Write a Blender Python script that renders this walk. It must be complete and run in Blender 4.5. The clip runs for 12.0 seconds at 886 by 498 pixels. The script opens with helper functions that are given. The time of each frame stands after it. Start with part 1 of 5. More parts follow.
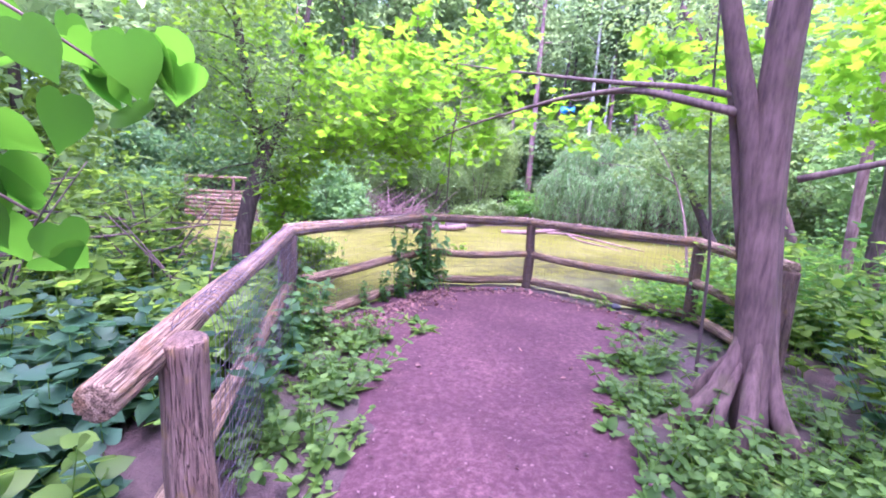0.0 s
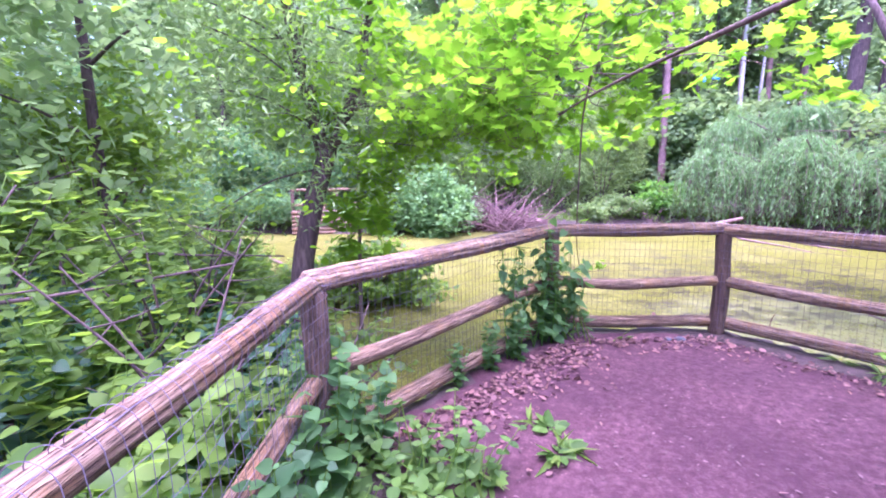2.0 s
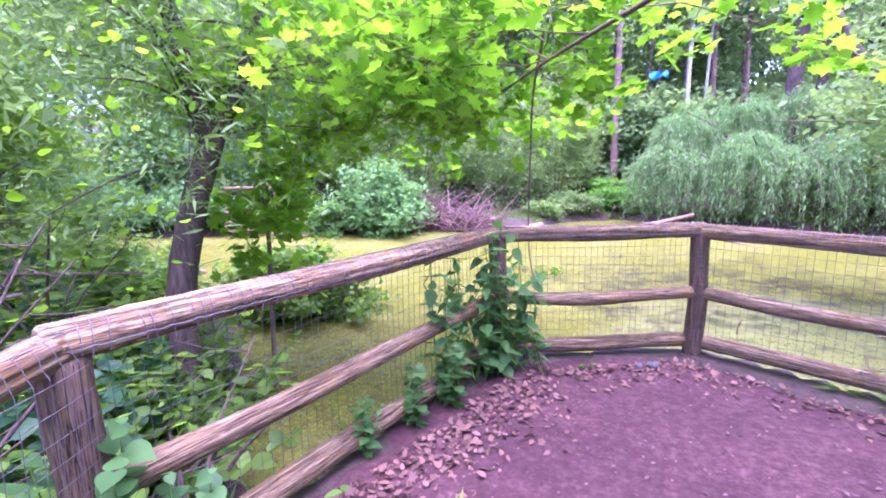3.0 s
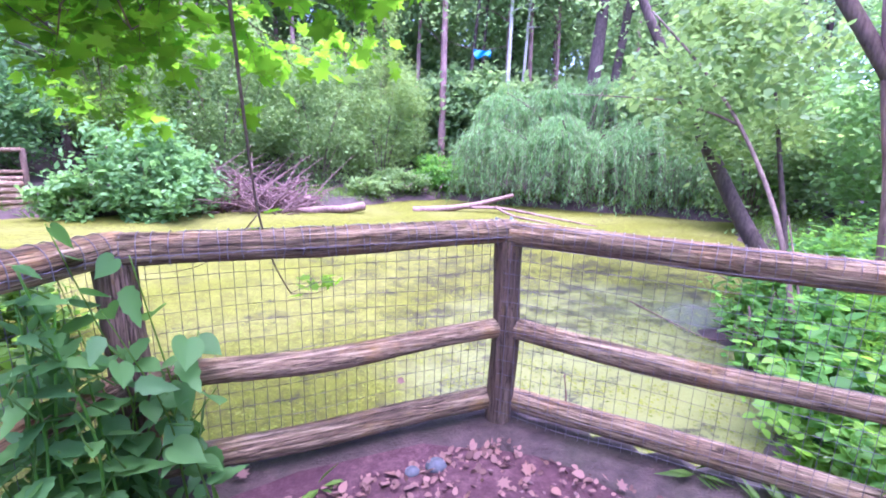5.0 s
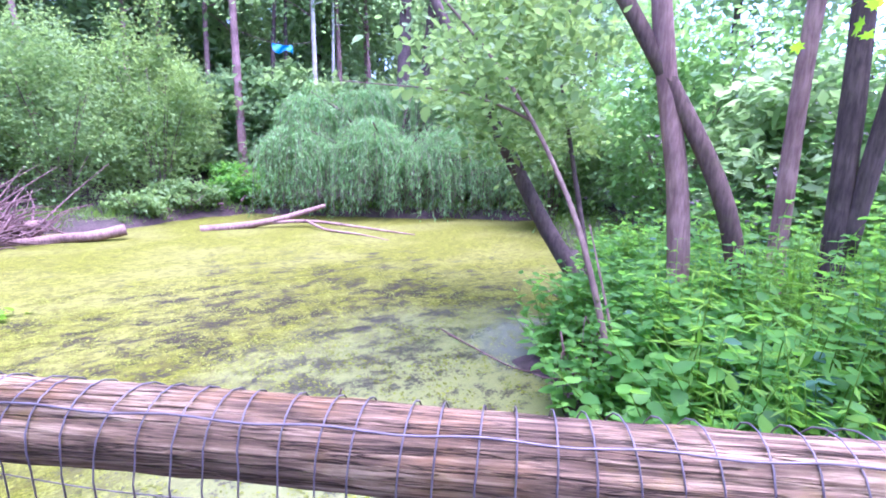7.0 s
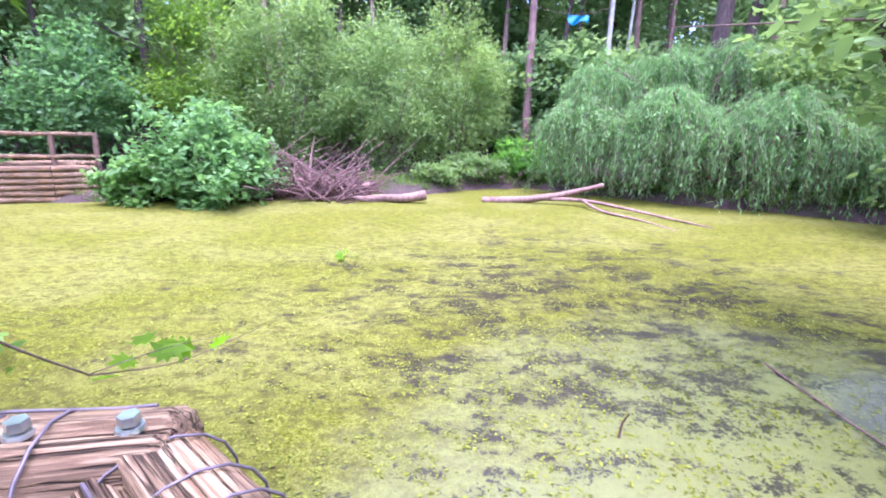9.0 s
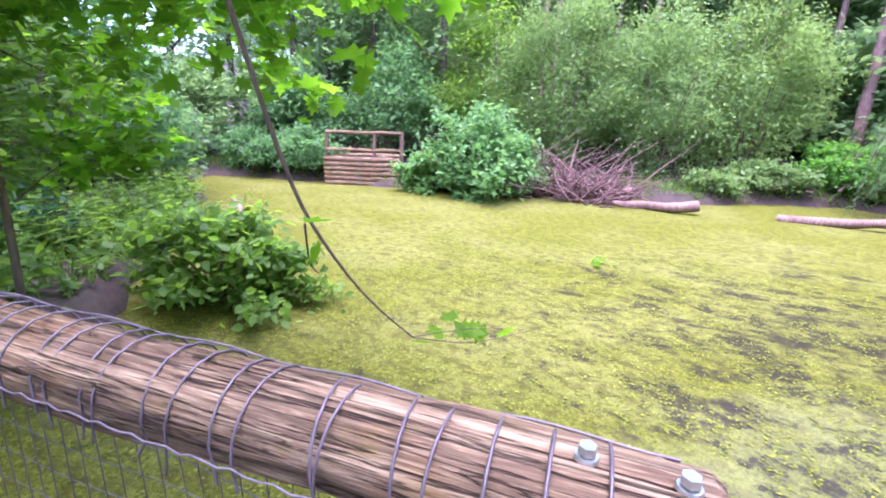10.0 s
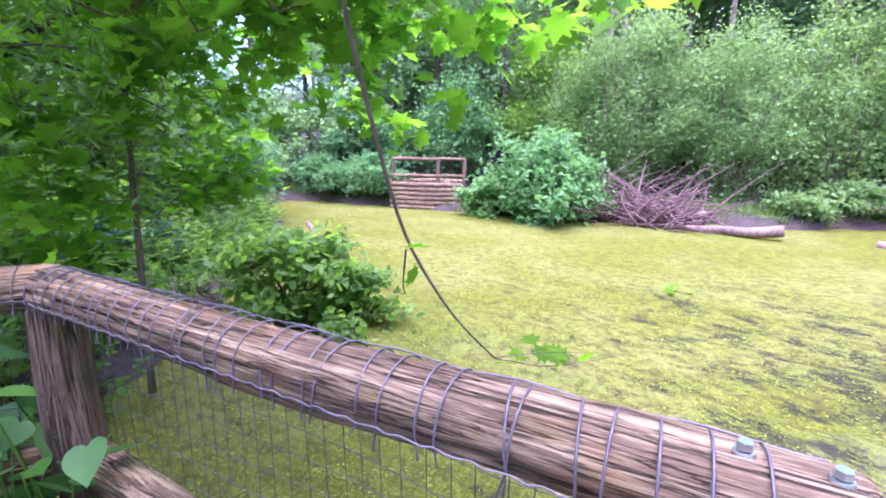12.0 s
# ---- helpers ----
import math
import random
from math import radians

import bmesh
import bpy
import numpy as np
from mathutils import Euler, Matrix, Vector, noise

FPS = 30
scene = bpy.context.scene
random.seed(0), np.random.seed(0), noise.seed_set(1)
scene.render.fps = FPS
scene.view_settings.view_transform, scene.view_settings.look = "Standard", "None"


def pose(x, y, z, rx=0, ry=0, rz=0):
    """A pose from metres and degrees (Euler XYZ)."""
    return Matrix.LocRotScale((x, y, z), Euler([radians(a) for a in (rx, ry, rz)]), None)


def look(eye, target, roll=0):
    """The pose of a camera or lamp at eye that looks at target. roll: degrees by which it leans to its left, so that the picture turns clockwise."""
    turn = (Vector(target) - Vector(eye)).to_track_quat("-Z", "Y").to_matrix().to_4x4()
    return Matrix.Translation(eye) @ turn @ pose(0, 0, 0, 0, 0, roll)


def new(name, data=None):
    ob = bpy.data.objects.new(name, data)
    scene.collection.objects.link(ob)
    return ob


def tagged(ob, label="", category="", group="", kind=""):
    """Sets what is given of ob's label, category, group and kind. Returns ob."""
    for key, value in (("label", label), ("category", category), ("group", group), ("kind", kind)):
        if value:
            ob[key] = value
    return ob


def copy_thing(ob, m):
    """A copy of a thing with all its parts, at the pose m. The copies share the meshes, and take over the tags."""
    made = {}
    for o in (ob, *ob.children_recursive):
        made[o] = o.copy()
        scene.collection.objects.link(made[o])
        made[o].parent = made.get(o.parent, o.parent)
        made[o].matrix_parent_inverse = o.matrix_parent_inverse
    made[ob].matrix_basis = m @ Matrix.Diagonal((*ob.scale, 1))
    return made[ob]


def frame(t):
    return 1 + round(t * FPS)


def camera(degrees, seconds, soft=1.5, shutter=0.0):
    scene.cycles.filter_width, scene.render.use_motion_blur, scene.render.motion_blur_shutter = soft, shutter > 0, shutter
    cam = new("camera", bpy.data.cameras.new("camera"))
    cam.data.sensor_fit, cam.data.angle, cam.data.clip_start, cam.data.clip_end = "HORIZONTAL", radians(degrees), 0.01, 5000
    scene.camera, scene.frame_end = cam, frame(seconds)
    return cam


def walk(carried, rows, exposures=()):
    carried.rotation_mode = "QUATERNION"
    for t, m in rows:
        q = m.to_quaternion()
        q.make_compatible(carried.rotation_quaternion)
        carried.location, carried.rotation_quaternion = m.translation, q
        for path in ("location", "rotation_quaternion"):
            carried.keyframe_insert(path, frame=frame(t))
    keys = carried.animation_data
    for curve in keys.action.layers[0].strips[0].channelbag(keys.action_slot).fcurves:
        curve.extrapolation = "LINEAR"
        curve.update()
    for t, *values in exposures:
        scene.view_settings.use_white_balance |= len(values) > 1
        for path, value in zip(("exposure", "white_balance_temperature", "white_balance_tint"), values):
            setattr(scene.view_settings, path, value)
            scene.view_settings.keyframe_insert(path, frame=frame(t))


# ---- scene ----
FOV = 90.0
cam = camera(FOV, 12.0, soft=1.9)
PATH = [
    (0, look((-0.110, -0.477, 1.617), (-0.084, 1.498, 1.301), 3.73)),
    (0.5, look((-0.196, 0.044, 1.596), (-0.380, 2.008, 1.266), 1.96)),
    (1, look((-0.261, 0.580, 1.607), (-0.580, 2.527, 1.279), -0.05)),
    (1.5, look((-0.329, 1.086, 1.604), (-0.779, 3.007, 1.276), -0.91)),
    (2, look((-0.304, 1.611, 1.582), (-0.772, 3.528, 1.253), -0.79)),
    (2.5, look((-0.286, 2.098, 1.525), (-0.656, 4.033, 1.182), 0.76)),
    (2.7, look((-0.263, 2.290, 1.522), (-0.610, 4.231, 1.186), 0.20)),
    (4.3, look((0.207, 3.751, 1.464), (0.334, 5.703, 1.048), -0.36)),
    (4.5, look((0.290, 3.898, 1.455), (0.460, 5.846, 1.038), 1.02)),
    (5, look((0.541, 4.290, 1.421), (0.956, 6.197, 0.985), 1.85)),
    (5.5, look((0.872, 4.630, 1.413), (1.556, 6.457, 0.970), 1.41)),
    (6, look((1.177, 4.831, 1.441), (2.043, 6.586, 1.032), 1.93)),
    (6.5, look((1.450, 5.107, 1.416), (2.460, 6.785, 1.010), 2.05)),
    (6.7, look((1.559, 5.221, 1.424), (2.637, 6.860, 1.032), 1.01)),
    (8.3, look((1.822, 5.842, 1.364), (2.645, 7.601, 0.885), 0.31)),
    (8.5, look((1.757, 5.893, 1.362), (2.397, 7.725, 0.879), 0.36)),
    (9, look((1.578, 6.039, 1.330), (1.576, 7.973, 0.822), 1.28)),
    (9.5, look((1.450, 6.092, 1.318), (0.897, 7.941, 0.796), 2.58)),
    (10, look((1.308, 5.986, 1.374), (0.308, 7.633, 0.837), 1.50)),
    (10.5, look((1.219, 5.917, 1.390), (-0.005, 7.410, 0.866), 1.42)),
    (11, look((1.183, 5.838, 1.411), (-0.200, 7.193, 0.908), 2.34)),
    (11.5, look((1.233, 5.789, 1.416), (-0.177, 7.126, 0.941), 0.61)),
    (12, look((1.259, 5.807, 1.410), (0.034, 7.325, 0.970), 0.39)),
]
walk(cam, PATH, exposures=[(0, 3.1, 5150, 62), (1.0, 3.15, 5150, 68), (2.7, 3.15, 5100, 62), (4.5, 3.22, 5050, 50), (5.5, 3.12, 4850, 52), (6.7, 3.08, 4850, 50), (8.5, 2.94, 5050, 41), (9.5, 2.84, 5300, 38), (10.7, 2.86, 5200, 39), (12, 2.94, 5000, 41)])

# world, sun
SUN_EL, SUN_AZ = 80, 150
world = bpy.data.worlds.new("sky")
scene.world = world
world.use_nodes = True
wn = world.node_tree
sky = wn.nodes.new("ShaderNodeTexSky")
sky.sky_type, sky.sun_disc = "NISHITA", False
sky.sun_elevation, sky.sun_rotation = radians(SUN_EL), radians(SUN_AZ)
sky.air_density, sky.dust_density, sky.ozone_density = 1.0, 4.0, 1.0
wn.links.new(sky.outputs[0], wn.nodes["Background"].inputs[0])
wn.nodes["Background"].inputs[1].default_value = 0.15
sun = new("sun", bpy.data.lights.new("sun", "SUN"))
sun.data.energy, sun.data.angle, sun.data.color = 1.6, radians(75), (1.0, 0.95, 0.86)
a = radians(SUN_AZ)
sun.matrix_world = look((0, 0, 20), (-math.sin(a) * 10, -math.cos(a) * 10, 20 - 10 * math.tan(radians(SUN_EL))))

# ---------------------------------------------------------------- materials


class Nodes:
    """Short hand for building a node material."""

    def __init__(self, name):
        self.mat = bpy.data.materials.new(name)
        self.mat.use_nodes = True
        self.t = self.mat.node_tree
        self.out = self.t.nodes["Material Output"]
        self.b = self.t.nodes["Principled BSDF"]

    def n(self, kind, **values):
        node = self.t.nodes.new("ShaderNode" + kind)
        for key, value in values.items():
            node.inputs[key.replace("_", " ")].default_value = value
        return node

    def link(self, a, b):
        self.t.links.new(a, b)

    def coords(self, scale=(1, 1, 1), world_space=False):
        m = self.n("Mapping", Scale=scale)
        if world_space:
            self.link(self.n("NewGeometry").outputs["Position"], m.inputs[0])
        else:
            self.link(self.n("TexCoord").outputs["Object"], m.inputs[0])
        return m.outputs[0]

    def noise(self, vec, scale, detail=4.0, rough=0.55):
        node = self.n("TexNoise", Scale=scale, Detail=detail, Roughness=rough)
        self.link(vec, node.inputs["Vector"])
        return node.outputs["Fac"]

    def ramp(self, fac, *stops):
        node = self.n("ValToRGB")
        el = node.color_ramp.elements
        while len(el) < len(stops):
            el.new(0.5)
        for e, (p, c) in zip(el, stops):
            e.position = p
            e.color = (*c, 1) if len(c) == 3 else c
        self.link(fac, node.inputs[0])
        return node.outputs[0]

    def mix(self, fac, a, b, blend="MIX"):
        node = self.t.nodes.new("ShaderNodeMixRGB")
        node.blend_type = blend
        for sock, val in zip(node.inputs, (fac, a, b)):
            if isinstance(val, (int, float)):
                sock.default_value = val
            elif isinstance(val, tuple):
                sock.default_value = (*val, 1)
            else:
                self.link(val, sock)
        return node.outputs[0]

    def bump(self, height, strength, distance=0.01):
        node = self.n("Bump", Strength=strength, Distance=distance)
        self.link(height, node.inputs["Height"])
        self.link(node.outputs[0], self.b.inputs["Normal"])

    def base(self, colour, rough=0.8):
        self.link(colour, self.b.inputs["Base Color"])
        if isinstance(rough, (int, float)):
            self.b.inputs["Roughness"].default_value = rough
        else:
            self.link(rough, self.b.inputs["Roughness"])
        return self.mat


def g(v):
    return (v, v, v)


def leaf_material(name, dark, light, through_colour, glow=0.45, rough=0.5, spread=1.0):
    """Leaf: varied from leaf to leaf and from plant to plant, lets light through."""
    m = Nodes(name)
    isl = m.n("NewGeometry").outputs["Random Per Island"]
    rnd = m.n("ObjectInfo").outputs["Random"]
    c = m.ramp(isl, (0.0, dark), (0.6, light), (1.0, tuple(min(1, x * 1.25) for x in light)))
    c2 = m.ramp(rnd, (0.0, (0.82, 0.86, 0.9)), (1.0, (1.12, 1.08, 0.95)))
    c = m.mix(spread, c, c2, "MULTIPLY")
    big = m.noise(m.coords(world_space=True), 1.3, 2)
    c = m.mix(m.ramp(big, (0.35, g(0.0)), (0.75, g(0.35))), c, dark)
    m.base(c, rough)
    m.b.inputs["Specular IOR Level"].default_value = 0.25
    tr = m.n("BsdfTranslucent")
    m.link(m.mix(1.0, c2, through_colour, "MULTIPLY"), tr.inputs[0])
    mix = m.n("MixShader", Fac=glow)
    m.link(m.b.outputs[0], mix.inputs[1])
    m.link(tr.outputs[0], mix.inputs[2])
    m.link(mix.outputs[0], m.out.inputs[0])
    return m.mat


def bark_material(name, dark, light, moss=0.0, scale=1.0):
    m = Nodes(name)
    v = m.coords((14 * scale, 14 * scale, 2.2 * scale))
    n1 = m.noise(v, 2.2, 6, 0.65)
    n2 = m.noise(m.coords((1, 1, 1)), 2.5, 3)
    c = m.ramp(n1, (0.3, dark), (0.62, light))
    c = m.mix(m.ramp(n2, (0.4, g(0.0)), (0.7, g(0.55))), c, tuple(0.6 * x for x in dark))
    if moss:
        c = m.mix(m.ramp(m.noise(m.coords(), 5, 4), (0.55, g(0.0)), (0.7, g(moss))), c, (0.16, 0.17, 0.05))
    m.bump(n1, 0.7, 0.012)
    m.b.inputs["Specular IOR Level"].default_value = 0.25
    return m.base(c, 0.9)


def weathered_wood(name, dark, mid, light, ochre=0.35):
    """Split, sun-bleached round timber, with the grain along local z."""
    m = Nodes(name)
    grain = m.noise(m.coords((130, 130, 5.0)), 1.4, 8, 0.75)
    strip = m.noise(m.coords((38, 38, 1.6)), 1.2, 5, 0.6)
    crack = m.noise(m.coords((60, 60, 1.5)), 1.0, 4, 0.55)
    wide = m.noise(m.coords((6, 6, 3.0)), 1.3, 4)
    rnd = m.n("ObjectInfo").outputs["Random"]
    c = m.ramp(m.mix(0.45, grain, strip), (0.38, dark), (0.5, mid), (0.6, light))
    c = m.mix(m.ramp(wide, (0.5, g(0.0)), (0.66, g(ochre))), c, m.mix(0.55, c, (0.34, 0.15, 0.03)))
    c = m.mix(m.ramp(m.noise(m.coords((9, 9, 5)), 2.1, 4), (0.6, g(0.0)), (0.72, g(0.7))), c, m.mix(0.5, c, (0.2, 0.13, 0.01)))
    c = m.mix(m.ramp(m.noise(m.coords((4, 4, 4)), 2.1, 4), (0.57, g(0.0)), (0.75, g(0.5))), c, (0.06, 0.035, 0.03))
    c = m.mix(m.ramp(crack, (0.455, g(0.0)), (0.475, g(0.95)), (0.495, g(0.0))), c, (0.02, 0.011, 0.01))
    c = m.mix(m.ramp(crack, (0.6, g(0.0)), (0.62, g(0.9)), (0.645, g(0.0))), c, (0.02, 0.011, 0.01))
    c = m.mix(1.0, c, m.ramp(rnd, (0.0, g(0.82)), (1.0, g(1.12))), "MULTIPLY")
    m.bump(m.mix(0.6, m.mix(0.4, grain, strip), m.ramp(crack, (0.44, g(1.0)), (0.475, g(0.0)), (0.5, g(1.0)))), 1.0, 0.012)
    m.b.inputs["Specular IOR Level"].default_value = 0.25
    return m.base(c, 0.88)


WOOD = weathered_wood("weathered timber", (0.05, 0.03, 0.022), (0.2, 0.127, 0.085), (0.45, 0.325, 0.225), 0.6)
POST = weathered_wood("post timber", (0.085, 0.052, 0.043), (0.14, 0.087, 0.071), (0.22, 0.146, 0.118), 0.15)
BARK = bark_material("smooth bark", (0.06, 0.036, 0.034), (0.16, 0.1, 0.09), 0.15)
BARK_DARK = bark_material("dark bark", (0.04, 0.027, 0.027), (0.12, 0.082, 0.08))
BARK_PINE = bark_material("reddish bark", (0.15, 0.08, 0.08), (0.36, 0.22, 0.21))
BARK_PALE = bark_material("pale bark", (0.34, 0.3, 0.28), (0.62, 0.57, 0.54))
DEAD = bark_material("dead wood", (0.1, 0.06, 0.055), (0.3, 0.19, 0.165))
BRUSH = bark_material("brushwood", (0.07, 0.04, 0.04), (0.2, 0.12, 0.115))
TWIG = bark_material("twig bark", (0.09, 0.06, 0.055), (0.22, 0.15, 0.13))

LEAF_MAPLE = leaf_material("sunlit maple leaf", (0.085, 0.17, 0.008), (0.16, 0.28, 0.012), (0.3, 0.6, 0.012), 0.64)
LEAF_BIG = leaf_material("broad fresh leaf", (0.03, 0.1, 0.01), (0.07, 0.18, 0.02), (0.13, 0.4, 0.02), 0.55, 0.35)
LEAF_MID = leaf_material("green leaf", (0.045, 0.095, 0.02), (0.115, 0.2, 0.036), (0.28, 0.48, 0.04), 0.5)
LEAF_BUSH = leaf_material("bush leaf", (0.06, 0.145, 0.045), (0.15, 0.28, 0.095), (0.26, 0.48, 0.12), 0.45, 0.5)
LEAF_GREY = leaf_material("grey-green leaf", (0.078, 0.145, 0.045), (0.172, 0.265, 0.09), (0.275, 0.42, 0.11), 0.45)
LEAF_WILLOW = leaf_material("willow leaf", (0.07, 0.155, 0.06), (0.155, 0.29, 0.115), (0.23, 0.44, 0.14), 0.45)
# Darker than the bush leaf: shade of the banks is put into the colour.
LEAF_SHADED = leaf_material("shaded leaf", (0.05, 0.11, 0.05), (0.12, 0.22, 0.09), (0.2, 0.4, 0.12), 0.5)
# Paler than the near leaves: haze over distance is put into the colour.
LEAF_HAZED = leaf_material("haze-paled leaf", (0.1, 0.17, 0.075), (0.2, 0.3, 0.13), (0.33, 0.5, 0.18), 0.6)
LEAF_NETTLE = leaf_material("nettle leaf", (0.04, 0.125, 0.026), (0.1, 0.24, 0.045), (0.22, 0.5, 0.055), 0.5)
LEAF_VINE = leaf_material("vine leaf", (0.026, 0.078, 0.026), (0.072, 0.16, 0.05), (0.14, 0.33, 0.06), 0.38, 0.55)
# Teal undergrowth leaf, darkened to stand in for shade beside the path.
LEAF_TEAL_SHADE = leaf_material("shade-darkened teal leaf", (0.016, 0.052, 0.028), (0.045, 0.11, 0.058), (0.09, 0.25, 0.09), 0.33, 0.5)
LEAF_WEED = leaf_material("weed leaf", (0.03, 0.075, 0.016), (0.075, 0.15, 0.028), (0.16, 0.34, 0.03), 0.35, 0.55)
LEAF_YELLOW = leaf_material("yellowing leaf", (0.35, 0.34, 0.02), (0.5, 0.45, 0.03), (0.6, 0.55, 0.03), 0.4)
GRASS = leaf_material("grass blade", (0.04, 0.085, 0.015), (0.1, 0.17, 0.03), (0.16, 0.3, 0.035), 0.4)
DRY_LEAF = leaf_material("dry fallen leaf", (0.05, 0.022, 0.022), (0.19, 0.1, 0.095), (0.16, 0.07, 0.06), 0.12, 0.8)


def soil_material():
    m = Nodes("forest soil")
    v = m.coords(world_space=True)
    n1, n2, n3 = m.noise(v, 1.1, 4), m.noise(v, 9, 6, 0.7), m.noise(v, 60, 3)
    c = m.ramp(n2, (0.3, (0.022, 0.012, 0.013)), (0.7, (0.075, 0.044, 0.046)))
    c = m.mix(m.ramp(n1, (0.45, g(0.0)), (0.62, g(0.3))), c, (0.035, 0.045, 0.018))
    m.bump(m.mix(0.5, n2, n3), 0.8, 0.03)
    return m.base(c, 0.95)


def dirt_material():
    m = Nodes("trodden dirt")
    v = m.coords(world_space=True)
    n1, n2, n3 = m.noise(v, 0.9, 3), m.noise(v, 20, 8, 0.8), m.noise(v, 90, 5, 0.8)
    c = m.ramp(n2, (0.28, (0.028, 0.01, 0.014)), (0.5, (0.074, 0.033, 0.041)), (0.72, (0.155, 0.084, 0.093)))
    c = m.mix(m.ramp(n1, (0.38, g(0.55)), (0.62, g(0.0))), c, (0.036, 0.015, 0.023))
    c = m.mix(m.ramp(n3, (0.3, g(0.45)), (0.5, g(0.0))), c, (0.04, 0.022, 0.03))
    c = m.mix(m.ramp(n3, (0.66, g(0.0)), (0.76, g(0.5))), c, (0.36, 0.27, 0.29))
    m.bump(m.mix(0.6, n2, n3), 0.75, 0.012)
    m.b.inputs["Specular IOR Level"].default_value = 0.15
    return m.base(c, 0.92)


def duckweed_material():
    """Floating duckweed with dark gaps; it thins out to murky water by the near bank."""
    m = Nodes("duckweed water")
    v = m.coords(world_space=True)
    wide = m.n("Mapping", Scale=(0.9, 1.3, 1))
    m.link(v, wide.inputs[0])
    big = m.noise(wide.outputs[0], 0.55, 4, 0.6)
    gap = m.noise(wide.outputs[0], 2.5, 9, 0.76)
    ripple = m.noise(wide.outputs[0], 6.5, 7, 0.78)
    fine = m.noise(v, 24, 6, 0.85)
    gap = m.mix(0.42, gap, fine)
    grain = m.noise(v, 62, 4, 0.85)
    c = m.ramp(fine, (0.34, (0.035, 0.04, 0.003)), (0.47, (0.092, 0.1, 0.009)), (0.62, (0.168, 0.178, 0.032)))
    c = m.mix(m.ramp(grain, (0.42, g(0.95)), (0.465, g(0.0))), c, (0.018, 0.019, 0.004))
    c = m.mix(m.ramp(grain, (0.6, g(0.0)), (0.7, g(0.5))), c, (0.22, 0.235, 0.05))
    c = m.mix(m.ramp(big, (0.42, g(0.0)), (0.62, g(0.6))), c, m.mix(0.5, c, (0.19, 0.185, 0.07)))

    def away(x, y, lo, hi):
        """One near a place on the water, nothing far from it."""
        far = m.n("VectorMath")
        far.operation = "DISTANCE"
        m.link(v, far.inputs[0])
        far.inputs[1].default_value = (x, y, WATER)
        fall = m.n("MapRange", From_Min=lo, From_Max=hi, To_Min=1.0, To_Max=0.0)
        m.link(far.outputs["Value"], fall.inputs[0])
        return fall.outputs[0]

    near = m.mix(0.5, away(3.9, 7.6, 0.6, 4.4), m.ramp(big, (0.3, g(0.0)), (0.7, g(1.0))), "MULTIPLY")
    murk = m.ramp(m.mix(0.25, near, fine), (0.28, g(0.0)), (0.52, g(1.0)))
    pool = m.ramp(m.mix(0.25, away(5.35, 8.7, 0.1, 1.5), gap), (0.4, g(0.0)), (0.62, g(1.0)))
    c = m.mix(m.ramp(ripple, (0.48, g(0.0)), (0.58, g(0.75))), c, (0.05, 0.045, 0.012))
    c = m.mix(m.mix(1.0, murk, g(0.8), "MULTIPLY"), c, (0.13, 0.141, 0.05))
    strewn = m.n("MapRange", From_Min=0.0, From_Max=1.0, To_Min=-0.055, To_Max=0.035)
    m.link(away(3.4, 10.8, 1.5, 6.5), strewn.inputs[0])
    level = m.n("Math")
    m.link(gap, level.inputs[0])
    m.link(strewn.outputs[0], level.inputs[1])
    dark = m.ramp(level.outputs[0], (0.537, g(0.0)), (0.555, g(0.95)))
    c = m.mix(dark, c, (0.022, 0.018, 0.014))
    c = m.mix(pool, c, (0.1, 0.105, 0.085))
    rough = m.mix(pool, m.mix(murk, m.mix(dark, g(0.85), g(0.6)), g(0.3)), g(0.2))
    m.bump(m.mix(0.5, fine, ripple), 0.4, 0.01)
    m.link(m.mix(murk, g(0.06), g(0.45)), m.b.inputs["Specular IOR Level"])
    return m.base(c, rough)


WATER = -0.63
SOIL, DIRT, DUCKWEED = soil_material(), dirt_material(), duckweed_material()


def metal(name, colour, rough, metallic):
    m = Nodes(name)
    n1 = m.noise(m.coords(), 40, 3)
    m.b.inputs["Metallic"].default_value = metallic
    return m.base(m.ramp(n1, (0.35, tuple(0.65 * x for x in colour)), (0.65, colour)), rough)


STONE = bark_material("grey stone", (0.035, 0.036, 0.045), (0.1, 0.1, 0.125), 0.0, 0.6)
CHIP = leaf_material("wood chip", (0.035, 0.016, 0.021), (0.13, 0.075, 0.085), (0.1, 0.06, 0.05), 0.05, 0.9)
FROND = leaf_material("duckweed frond", (0.06, 0.072, 0.005), (0.15, 0.168, 0.018), (0.16, 0.2, 0.02), 0.1, 0.6)
LEAF_HERB = leaf_material("herb leaf", (0.06, 0.145, 0.02), (0.14, 0.27, 0.032), (0.28, 0.56, 0.04), 0.5)
WIRE = metal("dull wire", (0.16, 0.13, 0.17), 0.5, 0.4)
SKY_GAP_BLUE = metal("sky-gap blue", (0.01, 0.27, 0.55), 0.45, 0.0)
ZINC = metal("zinc bolt", (0.62, 0.66, 0.7), 0.3, 0.9)

# ---------------------------------------------------------------- mesh helpers
rng = np.random.default_rng(7)


